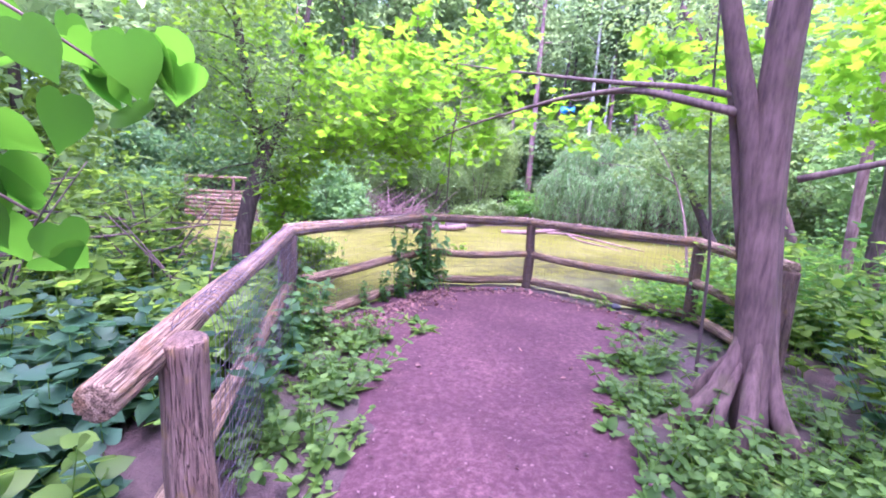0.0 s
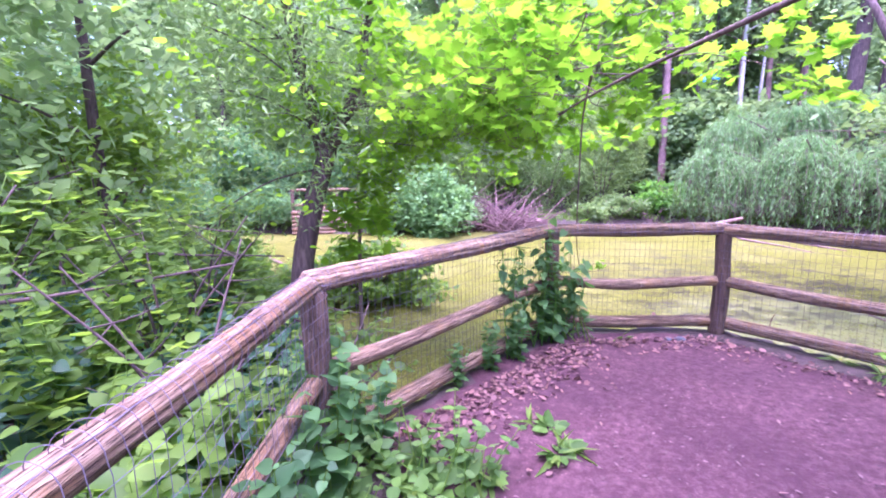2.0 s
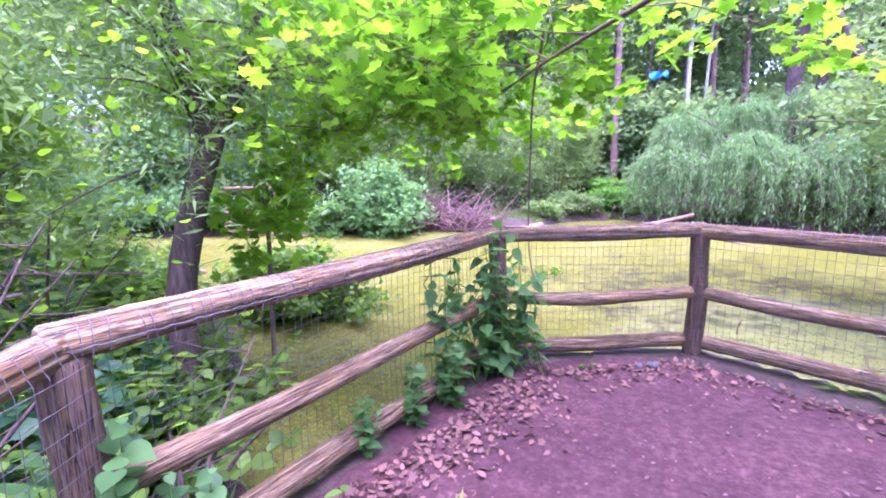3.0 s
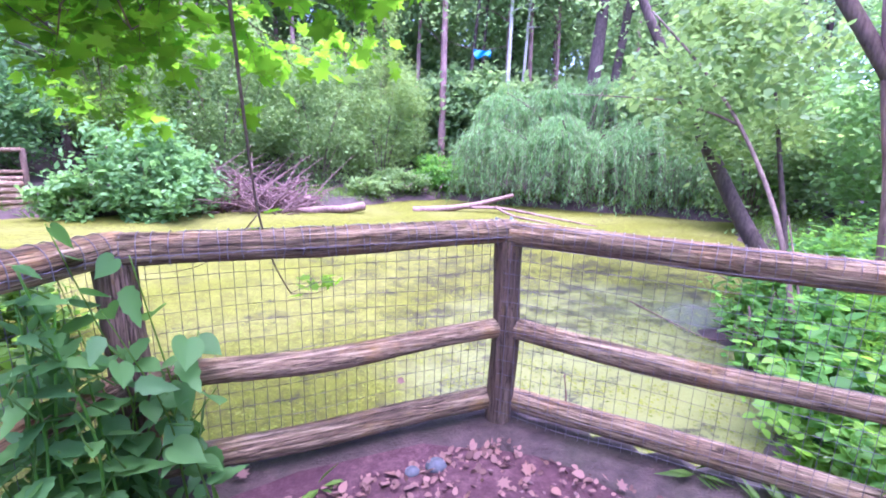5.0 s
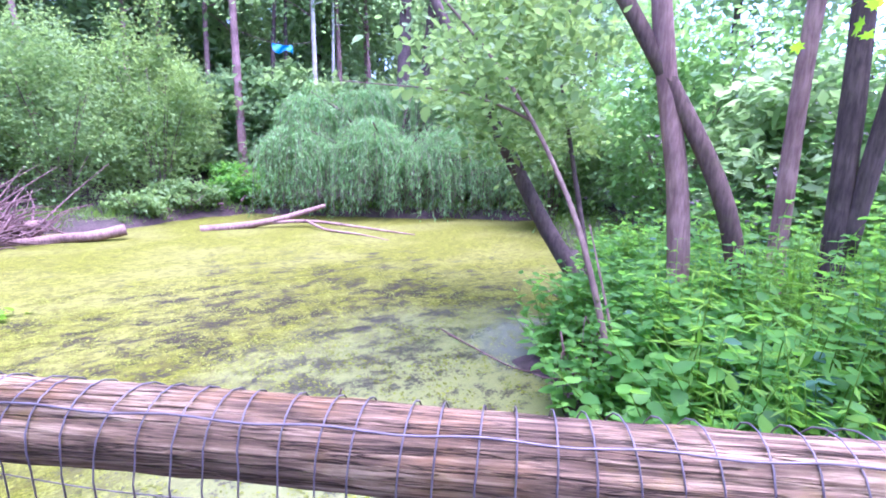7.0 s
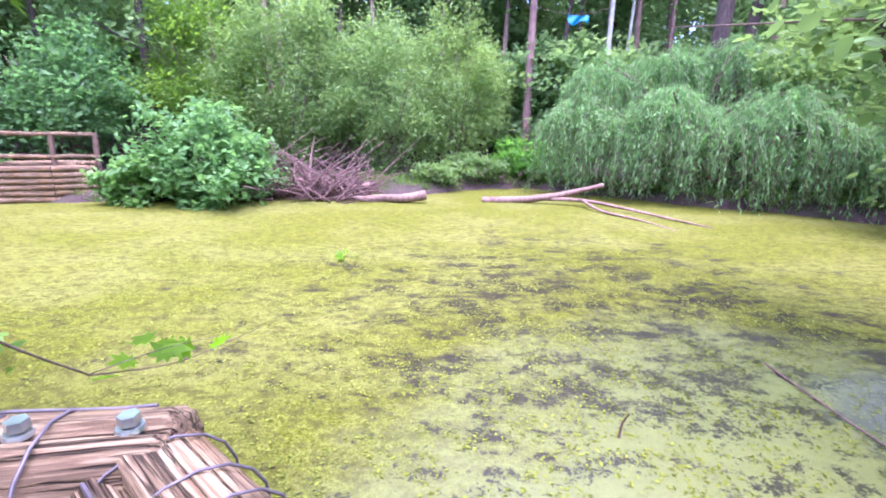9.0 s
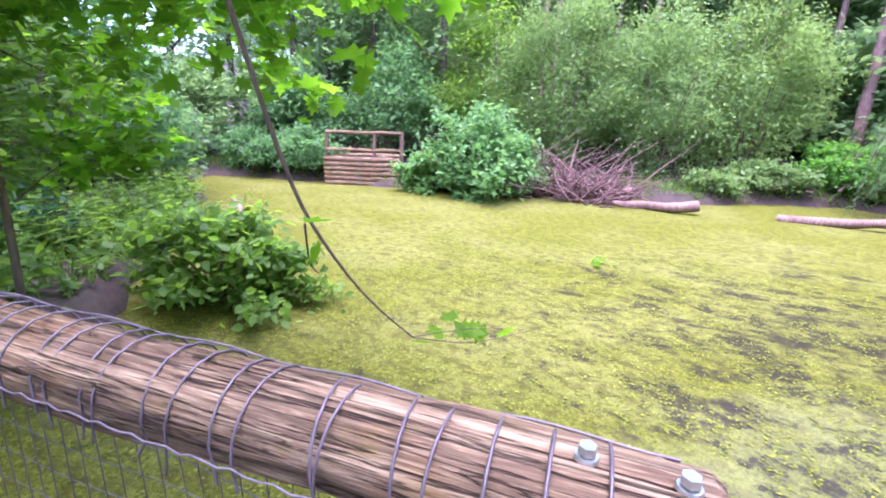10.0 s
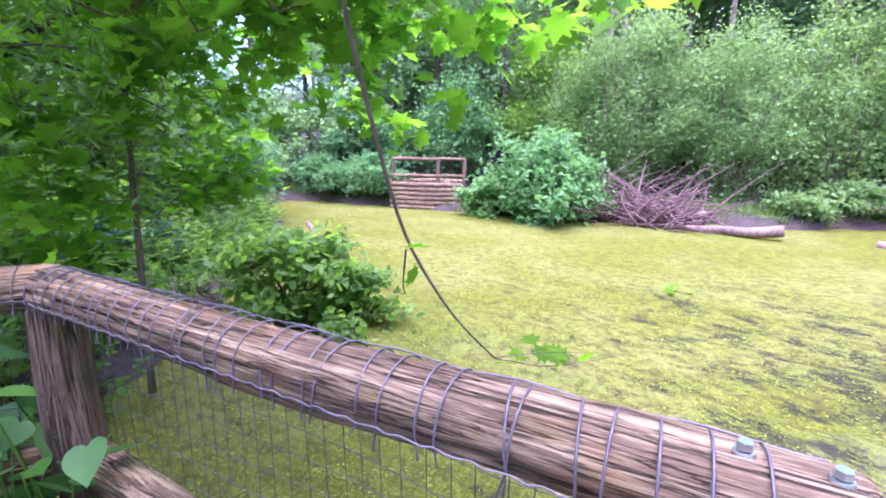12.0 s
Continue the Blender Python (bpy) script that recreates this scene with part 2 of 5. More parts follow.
def mesh_np(name, V, F, smooth=True):
    """A mesh from arrays of corners and triangles."""
    V, F = np.asarray(V, np.float32).reshape(-1, 3), np.asarray(F, np.int32).reshape(-1, 3)
    me = bpy.data.meshes.new(name)
    me.vertices.add(len(V))
    me.vertices.foreach_set("co", V.ravel())
    me.loops.add(len(F) * 3)
    me.loops.foreach_set("vertex_index", F.ravel())
    me.polygons.add(len(F))
    me.polygons.foreach_set("loop_start", np.arange(0, len(F) * 3, 3, dtype=np.int32))
    me.polygons.foreach_set("use_smooth", np.full(len(F), smooth))
    me.update(calc_edges=True)
    me.validate()
    return me


class Geo:
    """Collects tubes and leaves for one mesh."""

    def __init__(self):
        self.V, self.F, self.k = [], [], 0

    def add(self, V, F):
        self.V.append(np.asarray(V, float))
        self.F.append(np.asarray(F, int) + self.k)
        self.k += len(V)
        return self

    def tube(self, pts, radii, sides=8, rough=0.0, cap=True, grooves=0.0):
        pts = np.asarray(pts, float)
        n = len(pts)
        radii = np.broadcast_to(np.asarray(radii, float), (n,)) if np.ndim(radii) else np.full(n, float(radii))
        tang = np.gradient(pts, axis=0)
        tang /= np.linalg.norm(tang, axis=1)[:, None] + 1e-9
        ref = np.array([0, 0, 1.0]) if abs(tang[:, 2]).mean() < 0.8 else np.array([1.0, 0, 0])
        u = np.cross(tang, ref)
        u /= np.linalg.norm(u, axis=1)[:, None] + 1e-9
        w = np.cross(tang, u)
        ang = np.linspace(0, 2 * np.pi, sides, endpoint=False)
        rr = radii[:, None] * np.ones((1, sides))
        if rough:
            rr = rr * (1 + rough * rng.normal(size=(n, sides)))
        if grooves:
            split = -abs(rng.normal(size=sides)) * (rng.random(sides) < 0.22)
            t = np.linspace(0, 1, n)[:, None]
            fade = 0.5 + 0.5 * np.sin(t * (4 + 9 * rng.random(sides))[None] + rng.random(sides)[None] * 6)
            wavy = 0.25 * np.sin(ang * 2 + 6 * t) + 0.2 * np.sin(ang * 5 + 9 * t)
            rr = rr * (1 + grooves * (np.clip(split[None] * 1.3, -1.9, 0) * fade + 0.12 * rng.normal(size=(n, sides)) + wavy * 0.4))
        V = pts[:, None] + rr[..., None] * (np.cos(ang)[None, :, None] * u[:, None] + np.sin(ang)[None, :, None] * w[:, None])
        V = V.reshape(-1, 3)
        i, j = np.meshgrid(np.arange(n - 1), np.arange(sides), indexing="ij")
        a0, a1 = i * sides + j, i * sides + (j + 1) % sides
        b0, b1 = a0 + sides, a1 + sides
        F = np.concatenate([np.stack([a0, a1, b1], -1).reshape(-1, 3), np.stack([a0, b1, b0], -1).reshape(-1, 3)])
        if cap:
            V = np.concatenate([V, pts[:1] - tang[:1] * radii[0] * 0.08, pts[-1:] + tang[-1:] * radii[-1] * 0.08])
            c0, c1, j = n * sides, n * sides + 1, np.arange(sides)
            F = np.concatenate([F, np.stack([np.full(sides, c0), (j + 1) % sides, j], -1),
                                np.stack([np.full(sides, c1), (n - 1) * sides + j, (n - 1) * sides + (j + 1) % sides], -1)])
        return self.add(V, F)

    def leaves(self, pos, size, shape, tilt=0.6, along=None, spread=0.25, droop=0.0, jitter=0.35):
        """Leaves of a shape at the places pos; tilt: how far they lean from lying flat; along: where the tips point."""
        pos = np.asarray(pos, float).reshape(-1, 3)
        n = len(pos)
        T, TF = SHAPES[shape]
        nor = np.array([0, 0, 1.0]) + rng.normal(size=(n, 3)) * tilt
        nor /= np.linalg.norm(nor, axis=1)[:, None]
        d = rng.normal(size=(n, 3)) if along is None else np.asarray(along, float).reshape(-1, 3) + rng.normal(size=(n, 3)) * jitter
        d = d - np.array([0, 0, droop])
        d -= nor * (d * nor).sum(1)[:, None]
        d /= np.linalg.norm(d, axis=1)[:, None] + 1e-9
        x = np.cross(d, nor)
        s = np.broadcast_to(size, (n,)) * (1 + spread * rng.normal(size=n)).clip(0.4, 1.8)
        V = pos[:, None] + s[:, None, None] * (T[None, :, :1] * x[:, None] + T[None, :, 1:2] * d[:, None] + T[None, :, 2:] * nor[:, None])
        F = TF[None] + (np.arange(n) * len(T))[:, None, None]
        return self.add(V.reshape(-1, 3), F.reshape(-1, 3))

    def mesh(self, name, smooth=True):
        return mesh_np(name, np.concatenate(self.V), np.concatenate(self.F), smooth)


def fan(outline, mid, fold=0.06):
    pts = [(0, mid, -0.02)] + [(x, y, fold * abs(x) * 3) for x, y in outline]
    n = len(outline)
    return np.array(pts, float), np.array([(0, 1 + i, 1 + (i + 1) % n) for i in range(n)])


def lobed(half):
    return [(x, y) for x, y in half] + [(-x, y) for x, y in half[::-1][1:-1]]


SHAPES = {
    "diamond": (np.array([(0, 0, 0), (0.27, 0.45, 0.07), (0, 1, 0), (-0.27, 0.45, 0.07)]), np.array([(0, 1, 2), (0, 2, 3)])),
    "lance": (np.array([(0, 0, 0), (0.09, 0.4, 0.03), (0, 1, -0.05), (-0.09, 0.4, 0.03)]), np.array([(0, 1, 2), (0, 2, 3)])),
    "blade": (np.array([(0.03, 0, 0), (0.03, 0.5, 0.08), (0, 1, -0.1), (-0.03, 0.5, 0.08), (-0.03, 0, 0)]), np.array([(0, 1, 4), (1, 3, 4), (1, 2, 3)])),
    "ovate": fan(lobed([(0, 0), (0.22, 0.08), (0.33, 0.32), (0.25, 0.65), (0, 1.0)]), 0.42),
    "heart": fan(lobed([(0, 0.1), (0.1, 0.01), (0.24, 0.0), (0.38, 0.09), (0.45, 0.25), (0.44, 0.42), (0.36, 0.6), (0.22, 0.78), (0.08, 0.95), (0, 1.08)]), 0.45),
    "nettle": fan(lobed([(0, 0), (0.2, 0.08), (0.19, 0.16), (0.27, 0.28), (0.22, 0.4), (0.22, 0.55), (0.13, 0.65), (0.12, 0.78), (0, 1.05)]), 0.42),
    "maple": fan(lobed([(0, 0.0), (0.3, -0.08), (0.22, 0.12), (0.55, 0.22), (0.32, 0.36), (0.5, 0.68), (0.2, 0.6), (0, 1.0)]), 0.38, 0.04),
}


def part(name, data, material, parent, label="", m=None):
    ob = new(name, data if not isinstance(data, Geo) else data.mesh(name))
    if material is not None and not ob.data.materials:
        ob.data.materials.append(material)
    if m is not None:
        ob.matrix_world = m
    ob.parent = parent
    if label:
        ob["label"] = label
    return ob


def thing(name, at, label, category, group="", kind=""):
    ob = new(name)
    ob.empty_display_size = 0.1
    ob.location = at
    bpy.context.view_layer.update()
    return tagged(ob, label, category, group, kind)


def place(geo, name, material, label, category, kind="", group="", at=(0, 0, 0)):
    ob = new(name, geo.mesh(name) if isinstance(geo, Geo) else geo)
    ob.data.materials.append(material)
    ob.location = at
    return tagged(ob, label, category, group, kind)


def fix_parents(root):
    """Keep parts where they were built when their thing stands away from the origin."""
    for ob in root.children:
        ob.matrix_parent_inverse = root.matrix_world.inverted()


def bent(p0, p1, n, sag=0.0, wobble=0.0):
    t = np.linspace(0, 1, n)[:, None]
    p = np.asarray(p0, float) * (1 - t) + np.asarray(p1, float) * t
    p[:, 2] -= sag * np.sin(np.pi * t[:, 0])
    if wobble:
        w = np.cumsum(rng.normal(size=(n, 3)), 0) * wobble / n ** 0.5
        p += w - t * w[-1]
    return p


def smooth_path(pts, n):
    """A smooth line of n points through the given points."""
    pts = np.asarray(pts, float)
    s = np.concatenate([[0], np.cumsum(np.linalg.norm(np.diff(pts, axis=0), axis=1))])
    t = np.linspace(0, s[-1], n)
    p = np.stack([np.interp(t, s, pts[:, k]) for k in range(pts.shape[1])], 1)
    for _ in range(max(2, n // 6)):
        p[1:-1] = 0.25 * p[:-2] + 0.5 * p[1:-1] + 0.25 * p[2:]
    return p


def unit(v):
    v = np.asarray(v, float)
    return v / (np.linalg.norm(v, axis=-1, keepdims=True) + 1e-9)

# ---------------------------------------------------------------- ground, path, pond
POND = np.array([(-1.85, 4.1), (-0.55, 6.4), (1.35, 6.75), (2.1, 6.1), (2.75, 5.6), (3.2, 5.7), (3.7, 6.4), (4.3, 7.1), (4.7, 7.6), (5.0, 8.2), (5.7, 8.5), (6.9, 9.1), (8.6, 10.4), (10.5, 13.2),
                 (13.5, 16.6), (10.3, 18.6), (7.2, 20.8), (5.0, 22.8), (3.0, 22.6), (0.8, 20.6), (-2.5, 20.3), (-5.2, 20.2), (-6.3, 17.9),
                 (-9.0, 17.5), (-12.6, 16.7), (-15.5, 15.8), (-13.0, 13.6), (-8.0, 11.2), (-5.4, 9.0), (-4.3, 7.7), (-3.1, 6.6), (-2.45, 5.3)])
DECK = np.array([(-1.05, -6), (-1.0, 1.1), (-1.51, 3.62), (-0.29, 6.13), (1.35, 6.48), (3.22, 4.98), (3.12, 3.2), (2.9, 2.0), (2.9, -6)])


def signed(px, py, poly):
    """Distance to a polygon's edge, negative inside."""
    d, inside = np.full(px.shape, 1e9), np.zeros(px.shape, bool)
    for (x0, y0), (x1, y1) in zip(poly, np.roll(poly, -1, 0)):
        ex, ey = x1 - x0, y1 - y0
        t = np.clip(((px - x0) * ex + (py - y0) * ey) / (ex * ex + ey * ey), 0, 1)
        d = np.minimum(d, np.hypot(px - x0 - t * ex, py - y0 - t * ey))
        cross = ((y0 > py) != (y1 > py)) & (px < (x1 - x0) * (py - y0) / (y1 - y0 + 1e-12) + x0)
        inside ^= cross
    return np.where(inside, -d, d)


def step(x, lo, hi):
    t = np.clip((x - lo) / (hi - lo), 0, 1)
    return t * t * (3 - 2 * t)


def height(px, py):
    px, py = np.asarray(px, float), np.asarray(py, float)
    d, k = signed(px + 0.16 * np.sin(py * 2.3) + 0.08 * np.sin(py * 6.1), py + 0.16 * np.sin(px * 2.1 + 1) + 0.08 * np.sin(px * 5.3), POND), signed(px, py, DECK)
    bumps = 0.06 * np.sin(1.7 * px + 0.6 * py) * np.cos(1.3 * py) + 0.04 * np.sin(3.9 * px) * np.sin(3.1 * py + 1)
    near = np.exp(-(((px - 1) / 9) ** 2 + ((py - 2) / 7) ** 2))
    land = -0.28 + 0.25 * near + bumps + 0.17 * np.clip(d - 1.5, 0, 45) * step(py, 14, 24) + 0.03 * np.clip(np.abs(px) - 10, 0, 60)
    bank = WATER - 0.5 + (0.32 + 0.5) * step(d, -0.9, 0.25)
    h = bank + (land - bank) * step(d, -0.05, 1.1)
    return np.where(k < 0.06, 0.0, h + (0 - h) * (1 - step(k, 0.06, 0.26)))


def ground_sheet():
    s = np.linspace(-1, 1, 261)
    xs, ys = 0.5 + 7 * np.sinh(s * 4.6) / 1.6, 5.0 + 7 * np.sinh(s * 4.6) / 1.6
    X, Y = np.meshgrid(xs, ys)
    Z = height(X, Y)
    n = len(s)
    i, j = np.meshgrid(np.arange(n - 1), np.arange(n - 1), indexing="ij")
    a = (i * n + j).ravel()
    F = np.concatenate([np.stack([a, a + 1, a + n + 1], 1), np.stack([a, a + n + 1, a + n], 1)])
    return mesh_np("ground", np.stack([X.ravel(), Y.ravel(), Z.ravel()], 1), F)


place(ground_sheet(), "ground", SOIL, "dark forest soil with leaf litter round the pond", "ground", "structure")


def path_sheet():
    """Trodden dirt: an uneven-edged sheet lying a centimetre proud of the soil."""
    left = smooth_path([(-0.35, -5), (-0.42, 0.5), (-0.5, 1.9), (-0.66, 3.2), (-1.36, 3.75), (-0.87, 4.95), (-0.3, 5.9), (0.2, 6.06)], 60)
    right = smooth_path([(1.5, -5), (1.2, 0.5), (1.1, 1.9), (1.25, 2.5), (1.85, 3.7), (2.75, 4.7), (1.9, 5.55), (1.27, 6.2), (1.0, 6.18)], 60)
    V, F, m = [], [], 24
    for k, (p, q) in enumerate(zip(left, right)):
        for c in np.linspace(0, 1, m):
            e = (0.07 * math.sin(k * 1.3) + 0.05 * math.sin(k * 2.9 + 1)) * abs(2 * c - 1) ** 4
            x, y = p * (1 - c) + q * c + (q - p) / (np.linalg.norm(q - p) + 1e-6) * e * np.sign(0.5 - c)
            edge = min(c, 1 - c)
            V.append((x, y, 0.012 * min(1, edge * 12) - 0.004 * (edge == 0) + 0.008 * math.sin(x * 5) * math.sin(y * 4) * min(1, edge * 8) + 0.006))
    for k in range(len(left) - 1):
        for c in range(m - 1):
            a = k * m + c
            F += [(a, a + 1, a + m + 1), (a, a + m + 1, a + m)]
    return mesh_np("path", V, F)


place(path_sheet(), "path", DIRT, "bare trodden purplish-brown dirt path", "path", "structure")


def pond_sheet():
    V = [(x, y, WATER) for x in np.linspace(-20, 18, 60) for y in np.linspace(3.5, 26, 40)]
    F = [t for i in range(59) for j in range(39) for t in ((i * 40 + j, i * 40 + j + 40, i * 40 + j + 41), (i * 40 + j, i * 40 + j + 41, i * 40 + j + 1))]
    return mesh_np("water", V, F)


place(pond_sheet(), "water", DUCKWEED, "still pond covered in yellow-green duckweed with dark gaps", "pond", "structure")

# ---------------------------------------------------------------- fence
P = [(-0.98, 1.06), (-1.5, 3.64), (-0.28, 6.03), (1.33, 6.35), (3.12, 4.92), (3.03, 3.35)]
RAIL_TOP = 1.09
LIFT = (0.0, 0.012, 0.006, -0.006, 0.0)
fence = thing("fence", (1.0, 6.0, 0), "weathered round-log rail fence with wire mesh at the pond's edge", "fence")


def log(length, r0, r1, sides=48, bend=0.0, grooves=0.05, seg=None, bevel=True):
    """Round timber along local z, worn and split, its ends slightly rounded."""
    n = seg or max(14, int(length * 18))
    z = np.linspace(0, length, n)
    if bevel:
        z = np.concatenate([[0.0, 0.004, 0.012], z[1:-1], [length - 0.012, length - 0.004, length]])
    t = z / length
    r = r0 + (r1 - r0) * t + 0.03 * r0 * np.sin(t * 9 + rng.random() * 6)
    if bevel:
        r[[0, -1]] *= 0.86
        r[[1, -2]] *= 0.95
    pts = np.stack([bend * np.sin(np.pi * t) + 0.006 * np.sin(t * 7 + rng.random() * 6), 0.006 * np.sin(t * 11 + rng.random() * 6), z], 1)
    return Geo().tube(pts, r, sides, 0.006, True, grooves)


def along(p, q):
    """The pose whose z axis runs from p to q, with x pointing as far up as it can."""
    d = Vector(q) - Vector(p)
    zax = d.normalized()
    y = zax.cross(Vector((0, 0, 1)) if abs(zax.z) < 0.9 else Vector((1, 0, 0))).normalized()
    x = y.cross(zax)
    return Matrix.Translation(p) @ Matrix((x, y, zax)).transposed().to_4x4()


def lay_log(name, p, q, r0, r1, material, parent, label="", bend=0.0, grooves=0.05):
    d = (Vector(q) - Vector(p)).length
    return part(name, log(d, r0, r1, bend=bend, grooves=grooves), material, parent, label, along(p, q))


for k, (x, y) in enumerate(P):
    tall = 0.985 if k == 0 else 1.0
    lean = 0.03 if k == 0 else 0.0
    thick = 0.09 if k == 0 else 0.074
    lay_log("post", (x, y, -0.25), (x - lean, y, tall), thick, thick * 0.93, POST, fence, bend=0.004, grooves=0.03)

R = 0.062
for k in range(5):
    (x0, y0), (x1, y1) = P[k], P[k + 1]
    d = unit((x1 - x0, y1 - y0))
    out = np.array([-d[1], d[0]])
    za, zb = RAIL_TOP - R, RAIL_TOP - R
    e0, e1 = 0.05, 0.03
    if k == 0:
        za, e0 = 0.93, 0.36
    a0 = (x0 - d[0] * e0, y0 - d[1] * e0)
    b0 = (x1 + d[0] * e1, y1 + d[1] * e1)
    off = out * (0.14 if k == 0 else 0.0)
    lift = LIFT[k]
    if k == 3:
        e0 = -0.04
    if k == 2:
        e1 = 0.07
    lay_log("top_rail", (a0[0] + off[0], a0[1] + off[1], za + lift), (b0[0], b0[1], zb + lift), R, R * (0.98 if k else 0.9), WOOD, fence,
            grooves=0.15)
    # middle and bottom rails butt against the posts
    i0, i1 = 0.05, 0.05
    mz0, mz1 = (0.30, 0.5) if k == 0 else (0.53, 0.53)
    if k == 0:
        i0 = -0.35
    o = out * (0.12 if k == 0 else 0.0)
    lay_log("mid_rail", (x0 + d[0] * i0 + o[0], y0 + d[1] * i0 + o[1], mz0), (x1 - d[0] * i1, y1 - d[1] * i1, mz1), 0.055, 0.05, WOOD, fence,
            bend=-0.03 if k in (2, 3) else 0.0, grooves=0.07)
    if k >= 1:
        o = out * 0.05
        lay_log("bottom_rail", (x0 + d[0] * 0.03 + o[0], y0 + d[1] * 0.03 + o[1], 0.1), (x1 - d[0] * 0.03 + o[0], y1 - d[1] * 0.03 + o[1], 0.1), 0.062, 0.058,
                WOOD, fence, grooves=0.07)


def wire_panel(p, q, outward, inside, lift):
    """Wire mesh, 5 by 10 cm, hung on the rails and folded over the top one."""
    p, q = np.array(p), np.array(q)
    L = np.linalg.norm(q - p)
    d = (q - p) / L
    out = np.array([-d[1], d[0]]) * outward
    geo, r = Geo(), 0.0018 if inside else 0.0014
    rail_z, rr = RAIL_TOP - R + lift, R + 0.005
    wave = rng.random(4) * 6

    def at(s, z, o=None):
        o = 0.07 + 0.008 * math.sin(s * 5 + z * 4 + wave[0]) + 0.006 * math.sin(s * 11 + wave[1]) if o is None else o
        b = p + d * s + out * o
        return (b[0], b[1], z + 0.01 * math.sin(s * 3 + z * 7 + wave[2]) * (z < 0.9))

    n = int(L / 0.05)
    for i in range(n):
        s = 0.03 + i * 0.05 + rng.normal() * 0.003
        geo.tube([at(s, z) for z in np.linspace(0.06, rail_z - 0.03, 9)], 0.0012, 4, cap=False)
        pts = [at(s, rail_z - 0.03)]
        lean = rng.normal() * 0.004
        for aa in np.linspace(0, math.pi * (1.0 + 0.1 * rng.random()), 10):
            pts.append(at(s + lean * aa, rail_z + rr * math.sin(aa), rr * math.cos(aa)))
        if inside:
            pts += [at(s + lean * 3 + rng.normal() * 0.006, rail_z - 0.03 - 0.03 * rng.random(), -rr - 0.001)]
        geo.tube(pts, r, 4, cap=False)
    for z in np.arange(0.08, rail_z - 0.03, 0.075):
        geo.tube([at(s, z) for s in np.linspace(0.0, L, 40)], 0.0012, 4, cap=False)
    geo.tube([at(s, rail_z - 0.012 + 0.003 * math.sin(s * 125), -rr - 0.002) for s in np.linspace(0, L, 90)], 0.0017, 4, cap=False)
    geo.tube([at(s, rail_z + rr * 0.8 + 0.003 * math.sin(s * 30), rr * 0.62) for s in np.linspace(0, L, 60)], 0.002, 4, cap=False)
    return geo


for k in range(4):
    part("wire_mesh", wire_panel(P[k], P[k + 1], 1 if k in (1, 2) else -1, k in (1, 2), LIFT[k]), WIRE, fence, "dull wire mesh folded over the rail")


def bolt(x, y, z):
    bm = bmesh.new()
    bmesh.ops.create_cone(bm, cap_ends=True, segments=6, radius1=0.0085, radius2=0.008, depth=0.008, matrix=Matrix.Translation((0, 0, 0.008)))
    bmesh.ops.create_cone(bm, cap_ends=True, segments=16, radius1=0.011, radius2=0.01, depth=0.004)
    me = bpy.data.meshes.new("bolt")
    bm.to_mesh(me)
    bm.free()
    part("bolt", me, ZINC, fence, "zinc-plated hexagonal bolt", Matrix.Translation((x, y, z)))


for x, y in ((1.25, 6.335), (1.33, 6.345)):
    bolt(x, y, RAIL_TOP + 0.006)
fix_parents(fence)

# ---------------------------------------------------------------- trees and plants


def limb(geo, pts, r0, r1, n=14, sides=9, rough=0.02):
    p = smooth_path(pts, n)
    geo.tube(p, np.linspace(r0, r1, n), sides, rough)
    return p


def twig_spray(geo, start, direction, length, r, depth=2, floor_z=0.0):
    """A branching spray of twigs; returns the places where leaves sit."""
    spots = []
    d = unit(direction)
    n = 7
    p = [np.asarray(start, float)]
    for _ in range(n):
        d = unit(d + rng.normal(size=3) * 0.16 + np.array([0, 0, 0.02]))
        if p[-1][2] < floor_z:
            d = unit(np.array([d[0], d[1], abs(d[2]) + 0.1]))
        p.append(p[-1] + d * length / n)
    p = np.array(p)
    geo.tube(p, np.linspace(r, r * 0.35, len(p)), 5, cap=False)
    spots += [q for q in p[2:]]
    if depth:
        for k in range(2, n + 1):
            side = unit(np.cross(d, rng.normal(size=3)))
            spots += twig_spray(geo, p[k], unit(p[k] - p[k - 1]) + side * 0.9, length * 0.45, r * 0.5, depth - 1, floor_z)
    return spots


def crown_spots(n, size, clumps, fill=0.5, flat=0.6, spread=0.16):
    """Places for n leaves, in uneven clumps inside a spheroid of the given half sizes."""
    c = unit(rng.normal(size=(clumps, 3))) * (fill + (1 - fill) * rng.random((clumps, 1)) ** 0.6)
    c *= 1 + 0.18 * rng.normal(size=(clumps, 1))
    w = rng.random(clumps) + 0.25
    pick = rng.choice(clumps, n, p=w / w.sum())
    return (c[pick] + rng.normal(size=(n, 3)) * np.array([spread, spread, spread * flat])) * np.array(size)


